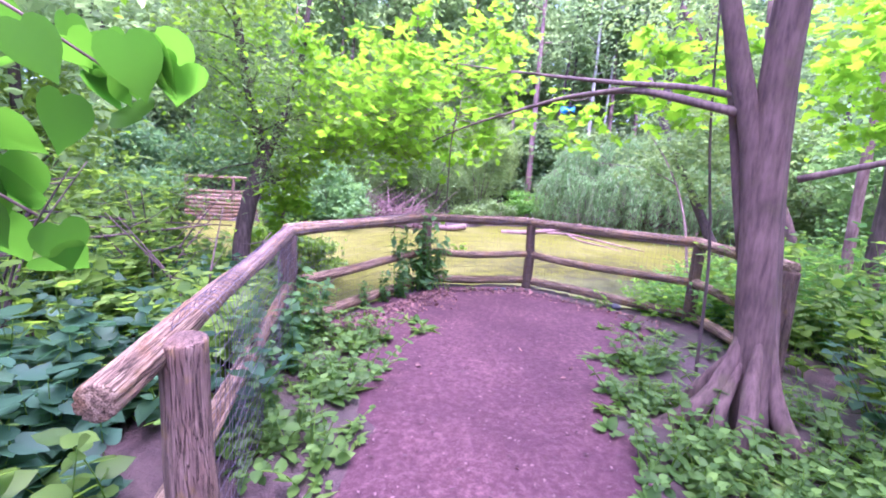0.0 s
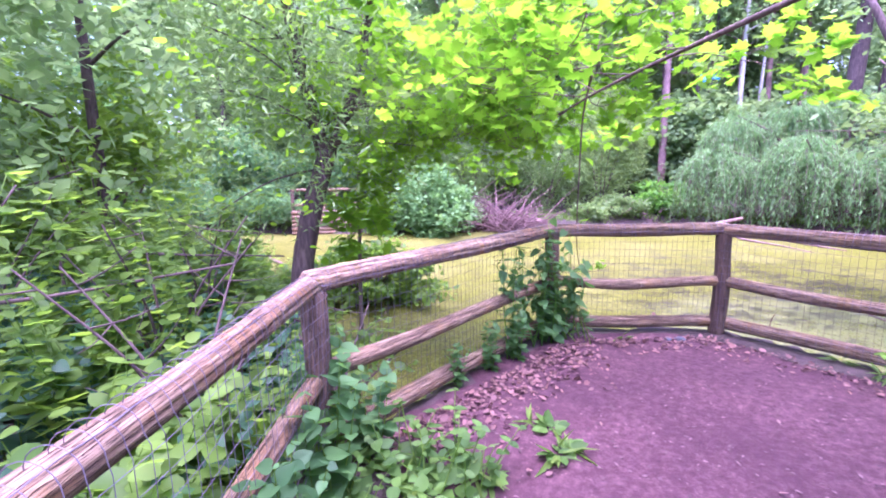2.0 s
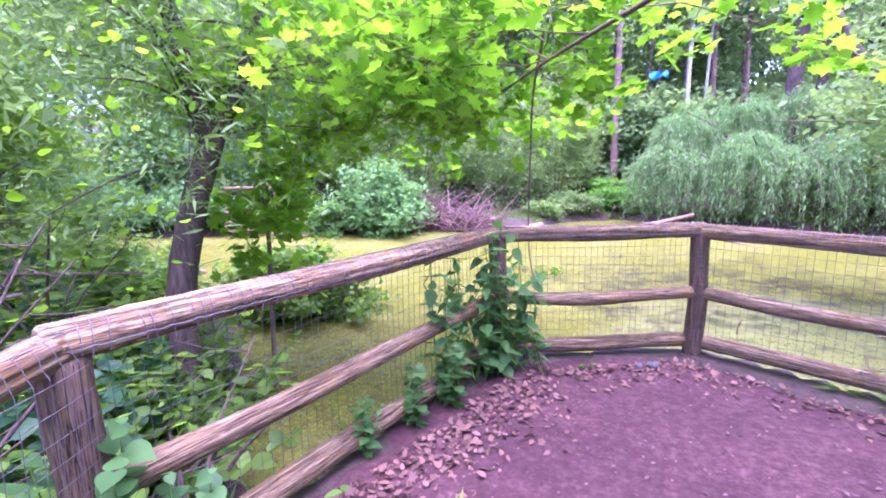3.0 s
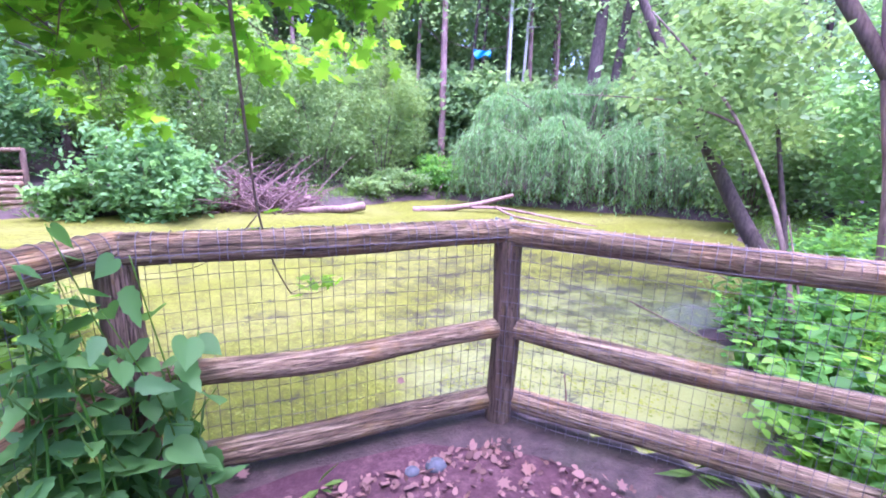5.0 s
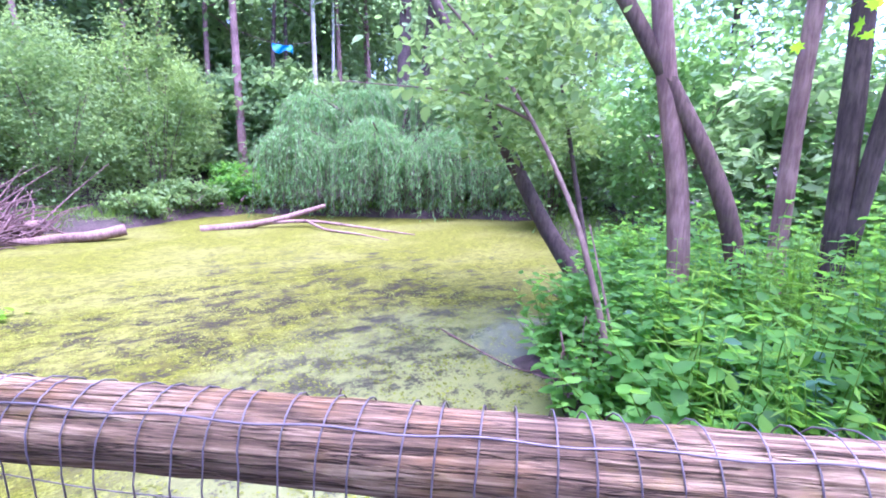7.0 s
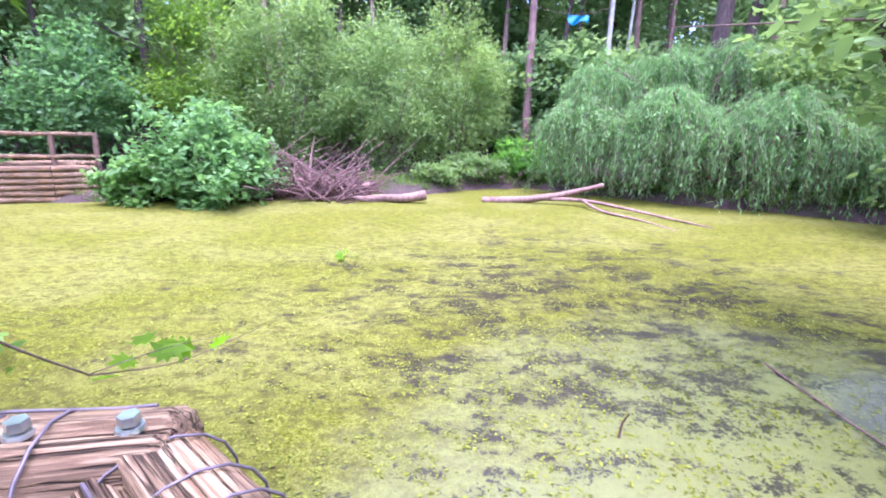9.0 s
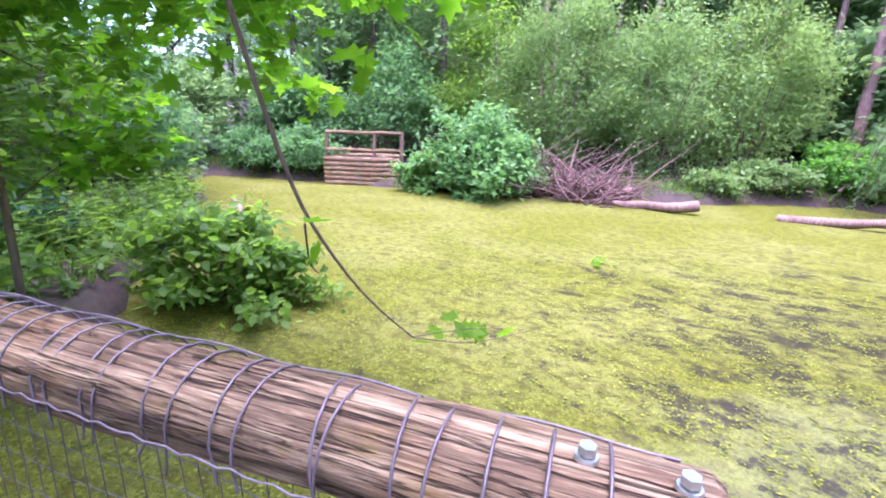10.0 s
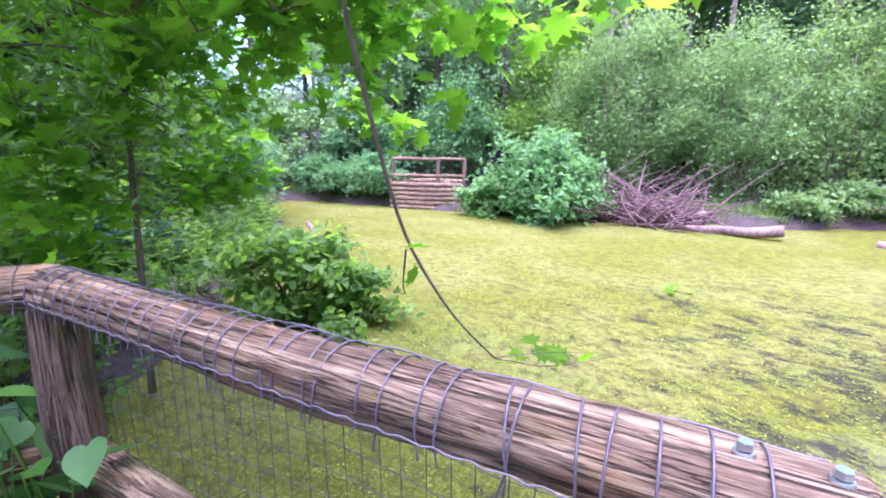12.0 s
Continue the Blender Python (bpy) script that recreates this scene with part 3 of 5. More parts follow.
def tree_kind(name, tall, r, crown_low, crown_half, leaves, leaf_size, shape, bark, leaf, label, limbs=7, lean=0.0):
    """A whole tree at the origin: tapered trunk with limbs, and a crown."""
    t = thing(name, (0, 0, 0), label, "tree")
    geo = Geo()
    trunk = limb(geo, [(0, 0, -0.5), (lean * 0.3, 0.05, tall * 0.35), (lean * 0.7, -0.05, tall * 0.7), (lean, 0, tall)], r, r * 0.25, 18, 10)
    for k in range(limbs):
        f = crown_low / tall + (1 - crown_low / tall) * (k + 0.4) / limbs
        b = trunk[int(f * 17)]
        a = k * 2.4 + rng.random()
        e = b + np.array([math.cos(a), math.sin(a), 0.5]) * crown_half[0] * (0.9 - 0.4 * f)
        limb(geo, [b, (b + e) / 2 + np.array([0, 0, 0.15]), e], r * 0.3, r * 0.07, 8, 6)
    part("trunk", geo, bark, t)
    cz = (crown_low + tall) / 2 + 0.3
    pos = crown_spots(leaves, (*crown_half, (tall - crown_low) / 2 + 0.5), 70, 0.35) + np.array([lean * 0.7, 0, cz])
    part("crown", Geo().leaves(pos, leaf_size, shape, 0.7, droop=0.4), leaf, t)
    return t


def scatter_tree(kind, spots):
    first = True
    for x, y, s, turn in spots:
        m = Matrix.Translation((x, y, float(height(x, y)))) @ Matrix.Rotation(turn, 4, "Z")
        if first:
            kind.matrix_basis = m @ Matrix.Scale(s, 4)
            first = False
        else:
            c = copy_thing(kind, m)
            c.scale = (s, s, s)


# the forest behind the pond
far_a = tree_kind("forest_tree", 15, 0.2, 4.5, (3.2, 3.2), 3900, 0.34, "diamond", BARK_DARK, LEAF_HAZED, "tall slender woodland tree with an airy crown")
far_b = tree_kind("forest_tree", 12, 0.15, 1.8, (2.6, 2.6), 4000, 0.3, "diamond", BARK_DARK, LEAF_HAZED, "woodland tree with a low green crown paled for haze")
far_c = tree_kind("forest_tree", 18, 0.17, 9.0, (2.6, 2.6), 3200, 0.36, "diamond", BARK_PINE, LEAF_HAZED, "bare-stemmed tall tree with a high crown", lean=0.5)
ra, rb, rc = [], [], []
for k in range(30):
    x = -34 + k * 2.4 + rng.normal() * 0.8
    ra.append((x, 33 + 9 * rng.random() + abs(x) * 0.1, 0.85 + 0.5 * rng.random(), rng.random() * 6))
for k in range(26):
    x = -32 + k * 2.7 + rng.normal()
    rb.append((x, 29.5 + 5 * rng.random() - 0.004 * x * x, 0.7 + 0.5 * rng.random(), rng.random() * 6))
for k in range(22):
    rc.append((-12 + k * 1.5 + rng.normal() * 0.7, 26.5 + 7 * rng.random(), 0.75 + 0.35 * rng.random(), rng.random() * 6))
for k in range(24):
    x = -26 + k * 2.6 + rng.normal()
    rb.append((x, 40 + 6 * rng.random(), 1.1 + 0.4 * rng.random(), rng.random() * 6))
# flanks and behind
for x, y, s in [(-17, 12, 0.9), (-19, 17, 1.0), (-16, 21, 0.9), (-13, 23, 0.95), (-9.5, 23.5, 0.9), (-12, 8, 0.9), (-10, 4, 0.8), (-13, 1, 0.9), (-12, -6, 0.9), (-6, -17, 1),
                (4, -18, 1), (13, -10, 1), (14, -2, 0.9), (17, 19, 0.9), (15.5, 12, 0.95), (14.5, 8, 0.8), (19, 5, 1.0), (14, 23, 0.9), (22, 22, 1)]:
    (rb if rng.random() < 0.6 else ra).append((x, y, s, rng.random() * 6))
# The four with y under 1 stand unseen, added to shade the path's start.
rb += [(-6.6, 4.6, 0.7, 0.5), (-7.4, 7.4, 0.75, 1.5), (-4.8, 0.2, 0.75, 1.0), (5.6, -0.2, 0.75, 2.0), (-3.6, -3.6, 0.8, 3.0), (4.2, -4.5, 0.8, 4.0), (-17, 24, 1.1, 1.0), (-20, 20.5, 1.1, 2.0), (-14, 26, 1.0, 3.0), (-22, 26, 1.2, 4.0), (-18.5, 28, 1.1, 5.0)]
scatter_tree(far_a, ra)
scatter_tree(far_b, rb)
scatter_tree(far_c, rc)


def pole_tree(x, y, r, tall, bark, label, lean=0.0):
    t = thing("tree", (x, y, float(height(x, y)) - 0.1), label, "tree")
    geo = Geo()
    base = np.array(t.location)
    p = limb(geo, [(0, 0, 0), (lean * 0.4, 0, tall * 0.5), (lean, 0, tall)], r, r * 0.45, 16, 9)
    tips = []
    for k in range(7):
        b = p[9 + k]
        e = b + np.array([rng.normal(), rng.normal(), 0.3]) * 0.9
        limb(geo, [b, e], r * 0.25, r * 0.06, 5, 5)
        tips.append(e)
    part("trunk", geo, bark, t).location = (0, 0, 0)
    pos = np.repeat(np.array(tips), 130, 0) + rng.normal(size=(130 * 7, 3)) * 0.7
    part("crown", Geo().leaves(pos, 0.22, "diamond", 0.7, droop=0.3), LEAF_HAZED, t)
    return t


pole_tree(5.1, 26.4, 0.2, 13, BARK_PINE, "straight reddish tree trunk beyond the pond")
pole_tree(8.5, 26.8, 0.13, 13, BARK_PALE, "slim pale birch-like tree trunk", 0.0)
pole_tree(9.7, 28, 0.1, 12, BARK_PALE, "slim pale tree trunk in the woods", 0.3)
pole_tree(6.6, 28, 0.13, 12, BARK_DARK, "dark leaning tree trunk in the woods", 0.9)
pole_tree(7.5, 28.5, 0.12, 12, BARK_DARK, "thin dark tree trunk in the woods", 0.4)
pole_tree(10.6, 22.4, 0.35, 12, BARK_DARK, "stout dark tree trunk above the willow", 0.5)
pole_tree(11.6, 22.8, 0.25, 12, BARK_DARK, "dark leaning tree trunk above the willow", 1.3)


# Sheet and line are added to stand in for blue sky between trunks.
sky_patch = thing("tarpaulin", (7.0, 26.5, 5.9), "blue sheet on an added line, standing in for sky between trees", "tarpaulin")
cloth = Geo()
V = [(6.6 + 0.85 * u, 26.55 + 0.06 * math.sin(u * 9 + 4 * v), 6.25 - (0.3 + 0.1 * math.sin(u * 7)) * v - 0.06 * math.sin(math.pi * u)) for v in np.linspace(0, 1, 7) for u in np.linspace(0, 1, 13)]
V += [(x, y + 0.008, z) for x, y, z in V]
F = []
for i in range(6):
    for j in range(12):
        q = i * 13 + j
        F += [(q, q + 1, q + 14), (q, q + 14, q + 13), (q + 91, q + 105, q + 92), (q + 91, q + 104, q + 105)]
cloth.add(V, F)
part("sheet", cloth, SKY_GAP_BLUE, sky_patch)
part("line", Geo().tube(bent((5.15, 26.42, 6.5), (8.5, 26.78, 6.6), 20, 0.3), 0.012, 5), TWIG, sky_patch)
fix_parents(sky_patch)


def bush(name, x, y, size, leaves, leaf_size, shape, leaf, label, clumps=60, base=None, droop=0.5):
    z = float(height(x, y)) if base is None else base
    t = thing(name, (x, y, z), label, "bush")
    geo = Geo()
    for k in range(9):
        a = k * 0.7 + rng.random()
        e = np.array([math.cos(a) * size[0] * 0.6, math.sin(a) * size[1] * 0.6, size[2] * (0.8 + 0.7 * rng.random())])
        limb(geo, [(0.05 * math.cos(a), 0.05 * math.sin(a), -0.3), e * np.array([0.4, 0.4, 0.5]), e], 0.035, 0.008, 8, 5)
    part("stem", geo, TWIG, t)
    pos = crown_spots(leaves, size, clumps, 0.45, 0.75, 0.15) + np.array([0, 0, size[2] * 0.92])
    pos = pos[pos[:, 2] > -0.15 + 0.1 * rng.random(len(pos))]
    part("leaves", Geo().leaves(pos, leaf_size, shape, 0.65, droop=droop), leaf, t)
    return t


# bushes along the far bank
bush("round_bush", -4.55, 18.0, (1.38, 1.3, 1.55), 9000, 0.19, "diamond", LEAF_BUSH, "rounded broad-leaved bush overhanging the water", 80)
bush("round_bush", -6.5, 17.6, (0.8, 0.7, 0.62), 2600, 0.16, "diamond", LEAF_BUSH, "low pale bush beside the log landing")
bush("tall_bush", -4.2, 22.8, (2.4, 2.0, 3.3), 21000, 0.125, "diamond", LEAF_GREY, "tall grey-green bush behind the brush pile", 90)
bush("tall_bush", -0.6, 23.1, (2.3, 1.9, 2.7), 21000, 0.11, "diamond", LEAF_GREY, "tall grey-green willow bush by the pond", 90)
bush("tall_bush", 2.0, 24.2, (1.7, 1.6, 3.4), 18000, 0.11, "diamond", LEAF_GREY, "feathery grey-green bush by the pond", 80)
bush("tall_bush", -7.4, 23.2, (2.4, 2.0, 3.0), 15000, 0.14, "diamond", LEAF_MID, "tall leafy green bush behind the landing", 70)
bush("tall_bush", -13.8, 18.9, (2.0, 1.6, 2.0), 9000, 0.2, "diamond", LEAF_SHADED, "shade-toned green bush hanging over the landing", 70)
bush("tall_bush", -10.8, 20.9, (2.2, 1.4, 2.3), 8000, 0.2, "diamond", LEAF_SHADED, "shade-toned green bush behind the landing", 70)
bush("low_bush", 4.6, 23.9, (1.6, 1.0, 0.7), 5200, 0.15, "diamond", LEAF_NETTLE, "bright green low growth on the far bank")
bush("low_bush", 2.6, 22.5, (1.1, 0.7, 0.5), 2600, 0.14, "diamond", LEAF_GREY, "low reddish-green scrub on the far bank")
bush("tall_bush", 13.6, 20.0, (2.3, 2.0, 3.0), 9000, 0.19, "diamond", LEAF_GREY, "tall grey-green bush beyond the willow", 80)
bush("tall_bush", 12.3, 15.3, (1.6, 1.6, 2.9), 8000, 0.17, "diamond", LEAF_GREY, "slender leafy shrub leaning over the pond", 70)
bush("tall_bush", 12.5, 11.5, (2.2, 2.2, 3.0), 9000, 0.17, "diamond", LEAF_BUSH, "leafy green bush on the bank", 70)
bush("tall_bush", 12.0, 7.0, (2.2, 2.2, 2.6), 8000, 0.17, "diamond", LEAF_BUSH, "leafy green bush among the bank's trees", 70)
bush("tall_bush", -8.6, 8.2, (2.0, 1.8, 2.2), 8000, 0.16, "diamond", LEAF_MID, "leafy green bush on the pond's bank", 70)
bush("tall_bush", -11.5, 11.0, (2.2, 2.0, 2.6), 9000, 0.18, "diamond", LEAF_SHADED, "shade-toned leafy bush on the pond's bank", 70)
bush("water_bush", -3.4, 8.75, (0.95, 0.8, 0.6), 5200, 0.1, "ovate", LEAF_MID, "small-leaved bush hanging low over the water", 60, base=-0.72)

bush("low_bush", -11.5, 17.3, (1.5, 0.9, 0.7), 4200, 0.16, "diamond", LEAF_SHADED, "low shade-toned bush beside the log landing")
bush("low_bush", -13.6, 16.7, (1.5, 0.9, 0.8), 4200, 0.16, "diamond", LEAF_SHADED, "low shade-toned bush at the shaded bank")
for x, y in ((1.3, 21.3), (5.6, 22.9)):
    bush("low_bush", x, y, (0.75, 0.5, 0.36), 1500, 0.13, "diamond", LEAF_GREY, "low scrub on the far bank beside the brush pile")

under = bush("understory_bush", -20, 27, (2.4, 2.0, 2.0), 6500, 0.26, "diamond", LEAF_HAZED, "woodland understory bush, leaves paled for haze", 60)
row = [(-17 + 3.0 * k + rng.normal() * 0.7, 26.8 + 3 * rng.random() - 0.012 * (k - 6) ** 2, 0.9 + 0.4 * rng.random()) for k in range(14)]
row += [(-27 + 3.6 * k + rng.normal(), 34 + 3 * rng.random(), 1.2 + 0.5 * rng.random()) for k in range(17)]
row += [(-18, 13.5, 1.0), (-17.5, 16.5, 1.0), (-15.5, 19.5, 1.0), (-14, 11, 0.9), (-11.5, 7.5, 0.9), (-9.5, 5, 0.8), (-10, 1.5, 0.8), (15.5, 14, 1.1), (17, 18, 1.1), (12.5, 9, 0.9), (14, 4, 1.0), (12, 0, 0.9), (17, 22, 1.1)]
for x, y, sc in row:
    copy_thing(under, Matrix.Translation((x, y, float(height(x, y)))) @ Matrix.Rotation(rng.random() * 6, 4, "Z")).scale = (sc, sc, sc)


def willow(x, y, spots, label):
    """A weeping willow thicket: curtains of thin hanging shoots."""
    t = thing("weeping_willow", (x, y, float(height(x, y))), label, "tree")
    shoots, leaves = Geo(), Geo()
    for cx, cy, top, wide, n in spots:
        bough = Geo()
        limb(bough, [(0, 0.8, -0.2), (cx * 0.5, cy * 0.5 + 0.5, top * 0.8), (cx, cy, top)], 0.12, 0.03, 10, 6)
        part("limb", bough, BARK, t)
        for _ in range(n):
            a, q = rng.random() * 6.28, rng.random() ** 0.5 * wide
            b = np.array([cx + math.cos(a) * q, cy + math.sin(a) * q * 0.7, top - 0.75 * q * q / wide + 0.15 * rng.normal()])
            long = (b[2] + 0.5) * (0.45 + 0.5 * rng.random())
            out = np.array([math.cos(a), math.sin(a), 0]) * (0.35 + 0.5 * rng.random())
            s = np.linspace(0, 1, 8)[:, None]
            p = b + out * np.sin(s * 1.57) + np.array([0, 0, 1.0]) * (0.18 * np.sin(s * 2.6) - long * s ** 1.8) + rng.normal(size=(8, 3)) * 0.025
            shoots.tube(p, 0.006, 3, cap=False)
            m = int(long * 25) + 4
            f = rng.random(m)
            q = np.stack([np.interp(f, s[:, 0], p[:, k]) for k in range(3)], 1) + rng.normal(size=(m, 3)) * 0.05
            leaves.leaves(q, 0.17, "lance", 1.3, along=np.tile(out * 0.5 + np.array([0, 0, -1.0]), (m, 1)), droop=0.3, jitter=0.16)
    part("shoot", shoots, TWIG, t)
    part("leaves", leaves, LEAF_WILLOW, t)


willow(9.4, 19.8, [(-3.4, 1.4, 2.7, 1.0, 110), (-2.3, 0.7, 2.2, 1.0, 110), (-1.2, 0.0, 2.9, 1.0, 130), (0.2, -0.6, 2.4, 1.1, 130), (1.5, -1.0, 2.9, 1.1, 130), (2.8, -1.6, 2.0, 1.0, 110), (-2.6, 2.2, 4.0, 1.0, 100), (-0.6, 2.0, 4.4, 1.3, 120), (1.5, 1.6, 4.6, 1.3, 120), (3.2, 0.8, 4.0, 1.3, 110), (3.9, -2.2, 1.4, 0.8, 70)],
       "weeping willow trailing pale green shoots to the water")

# fallen logs on the water


def dead_branch(name, runs, label):
    geo = Geo()
    for pts, r0, r1 in runs:
        limb(geo, pts, r0, r1, 14, 9, 0.05)
    return place(geo, name, DEAD, label, "log")


W = WATER
dead_branch("fallen_branch", [([(2.70, 19.20, W + 0.02), (3.95, 19.10, W + 0.08), (4.95, 18.90, W + 0.28), (6.05, 18.60, W + 0.62)], 0.13, 0.06),
                              ([(4.45, 19.00, W + 0.14), (5.55, 18.60, W + 0.2), (6.55, 17.50, W + 0.1), (7.65, 15.90, W + 0.0)], 0.06, 0.02),
                              ([(5.45, 18.60, W + 0.2), (5.65, 17.60, W + 0.05), (6.35, 16.50, W + 0.02), (6.65, 15.50, W)], 0.045, 0.015)],
            "forked dead branch lying on the duckweed")
dead_branch("fallen_log", [([(-1.5, 19.0, W + 0.05), (-0.9, 18.7, W + 0.03), (-0.2, 18.75, W + 0.1), (0.4, 18.5, W + 0.12), (1.05, 18.6, W + 0.24)], 0.1, 0.14)], "thick dead log at the far bank")
dead_branch("fallen_log", [([(-2.9, 19.6, W + 0.02), (-2.0, 19.5, W + 0.2), (-1.3, 19.4, W + 0.42)], 0.09, 0.09)], "dead log heaped by the brush pile")
dead_branch("fallen_log", [([(-2.4, 18.9, W), (-1.5, 19.0, W + 0.18), (-0.7, 19.4, W + 0.4)], 0.11, 0.1)], "dead log heaped by the brush pile")
dead_branch("fallen_log", [([(-3.9, 18.6, W), (-3.2, 18.3, W + 0.05)], 0.05, 0.03)], "short dead stick floating by the bank")
dead_branch("fallen_log", [([(-9.3, 12.9, W), (-8.0, 12.2, W + 0.04), (-6.9, 11.4, W + 0.02)], 0.07, 0.05)], "dark half-sunken log among the duckweed")


def brush_pile(x, y, wide, n, tall, thick=0.022):
    geo = Geo()
    for _ in range(n):
        a = rng.random() * math.pi
        p0 = np.array([rng.normal() * wide, rng.normal() * min(0.45, wide), rng.random() * 0.15])
        d = np.array([math.cos(a), 0.5 * rng.normal(), 0.15 + 0.8 * rng.random()]) * tall * (0.5 + 0.8 * rng.random())
        mid = p0 + d * 0.5 + rng.normal(size=3) * 0.15
        limb(geo, [p0, mid, p0 + d + np.array([0, 0, -0.5 * rng.random()])], thick * (1 + 0.9 * rng.random()), thick * 0.27, 8, 5)
    place(geo, "brushwood", BRUSH, "tangled heap of dead grey-brown branches", "brushwood", "stuff", at=(x, y, max(WATER, float(height(x, y)))))


brush_pile(-3.1, 19.3, 0.95, 260, 1.8)
brush_pile(-1.5, 19.2, 0.4, 130, 1.3)
brush_pile(4.7, 7.45, 0.16, 44, 0.4, 0.006)
brush_pile(2.2, 22.9, 0.8, 50, 0.5)

# log-faced landing with a rail across the pond
LAND = [(-10.0, 16.8), (-8.45, 17.4), (-7.75, 17.95)]
landing = thing("landing", (-9.2, 17.3, -0.7), "log-faced viewing landing with a timber rail at the bank", "landing")
for (x0, y0), (x1, y1) in zip(LAND, LAND[1:]):
    for k in range(6):
        z = W + 0.07 + 0.155 * k
        lay_log("board", (x0, y0, z), (x1, y1, z), 0.085, 0.08, WOOD, landing)
    for z in (1.08, 0.52):
        lay_log("rail", (x0, y0 + 0.12, z), (x1, y1 + 0.12, z), 0.058, 0.055, WOOD, landing)
for x, y in LAND:
    lay_log("post", (x, y + 0.14, -0.8), (x, y + 0.14, 1.12), 0.07, 0.065, POST, landing)
for k in range(6):
    lay_log("deck_plank", (-9.9, 17.1 + 0.16 * k, 0.3), (-8.1, 17.78 + 0.16 * k, 0.3), 0.07, 0.07, WOOD, landing)
fix_parents(landing)

# ---------------------------------------------------------------- trees by the platform
big = thing("twin_tree", (2.0, 2.4, 0), "large twin-stemmed tree with spreading roots beside the path", "tree")
geo = Geo()
main = limb(geo, [(2.12, 2.3, -0.2), (2.08, 2.34, 0.4), (2.0, 2.37, 1.1), (1.92, 2.4, 2.0), (1.93, 2.38, 2.8), (1.95, 2.34, 5.0), (2.0, 2.3, 8.0)], 0.125, 0.055, 30, 18, 0.012)
limb(geo, [(2.25, 2.38, -0.2), (2.16, 2.42, 0.8), (2.05, 2.46, 1.8), (2.03, 2.5, 3.2), (2.1, 2.6, 6.5)], 0.085, 0.045, 26, 16, 0.012)
limb(geo, [(1.98, 2.38, 1.0), (1.9, 2.4, 1.75), (1.83, 2.4, 2.1), (1.73, 2.46, 2.4), (1.62, 2.54, 2.85), (1.5, 2.7, 4.2), (1.3, 2.9, 6.0)], 0.075, 0.03, 22, 14, 0.012)
limb(geo, [(1.95, 2.44, 1.2), (1.86, 2.5, 1.7), (1.8, 2.56, 2.2), (1.68, 2.66, 2.9), (1.5, 2.9, 4.4)], 0.045, 0.02, 14, 10)
for pts, r in (([(2.03, 2.36, 1.0), (1.94, 2.36, 0.5), (1.84, 2.38, 0.22), (1.7, 2.41, 0.06), (1.5, 2.44, -0.1)], 0.07), ([(2.04, 2.3, 0.8), (1.97, 2.2, 0.4), (1.93, 2.08, -0.12)], 0.06),
               ([(2.1, 2.32, 0.85), (2.15, 2.25, 0.35), (2.22, 2.15, 0.1), (2.32, 2.0, -0.12)], 0.065), ([(2.15, 2.4, 0.8), (2.22, 2.4, 0.35), (2.32, 2.4, 0.1), (2.5, 2.4, -0.12)], 0.07),
               ([(2.0, 2.33, 0.6), (1.86, 2.28, 0.25), (1.77, 2.22, -0.1)], 0.045), ([(2.1, 2.5, 0.6), (1.95, 2.7, 0.15), (1.9, 2.8, -0.1)], 0.06)):
    p = smooth_path(pts, 12)
    geo.tube(p, np.linspace(r * 0.5, r * 1.25, 12), 12, 0.04)
part("trunk", geo, BARK, big)

twigs, spots = Geo(), []
limb(twigs, [(1.75, 2.45, 2.15), (1.55, 2.8, 2.28), (1.4, 3.2, 2.42), (1.1, 4.3, 2.52), (0.5, 5.4, 2.42), (0.07, 6.02, 2.31), (-0.4, 6.6, 2.1)], 0.032, 0.008, 40, 7)
limb(twigs, [(1.9, 2.4, 2.2), (1.65, 2.7, 2.35), (1.37, 3.22, 2.45), (0.9, 4.2, 2.7), (0.35, 5.0, 2.92), (0.0, 5.6, 3.1)], 0.026, 0.006, 30, 7)
limb(twigs, [(0.0, 5.6, 3.1), (-0.1, 6.3, 2.8), (-0.5, 6.5, 2.7), (-0.9, 6.7, 2.5)], 0.008, 0.004, 14, 5)
limb(twigs, [(0.07, 6.02, 2.31), (-0.2, 6.4, 2.55), (-0.5, 6.4, 2.8)], 0.007, 0.003, 10, 5)
limb(twigs, [(2.1, 2.3, 1.75), (2.25, 2.05, 1.83), (2.5, 1.7, 1.95), (2.8, 1.3, 2.1)], 0.025, 0.006, 14, 6)
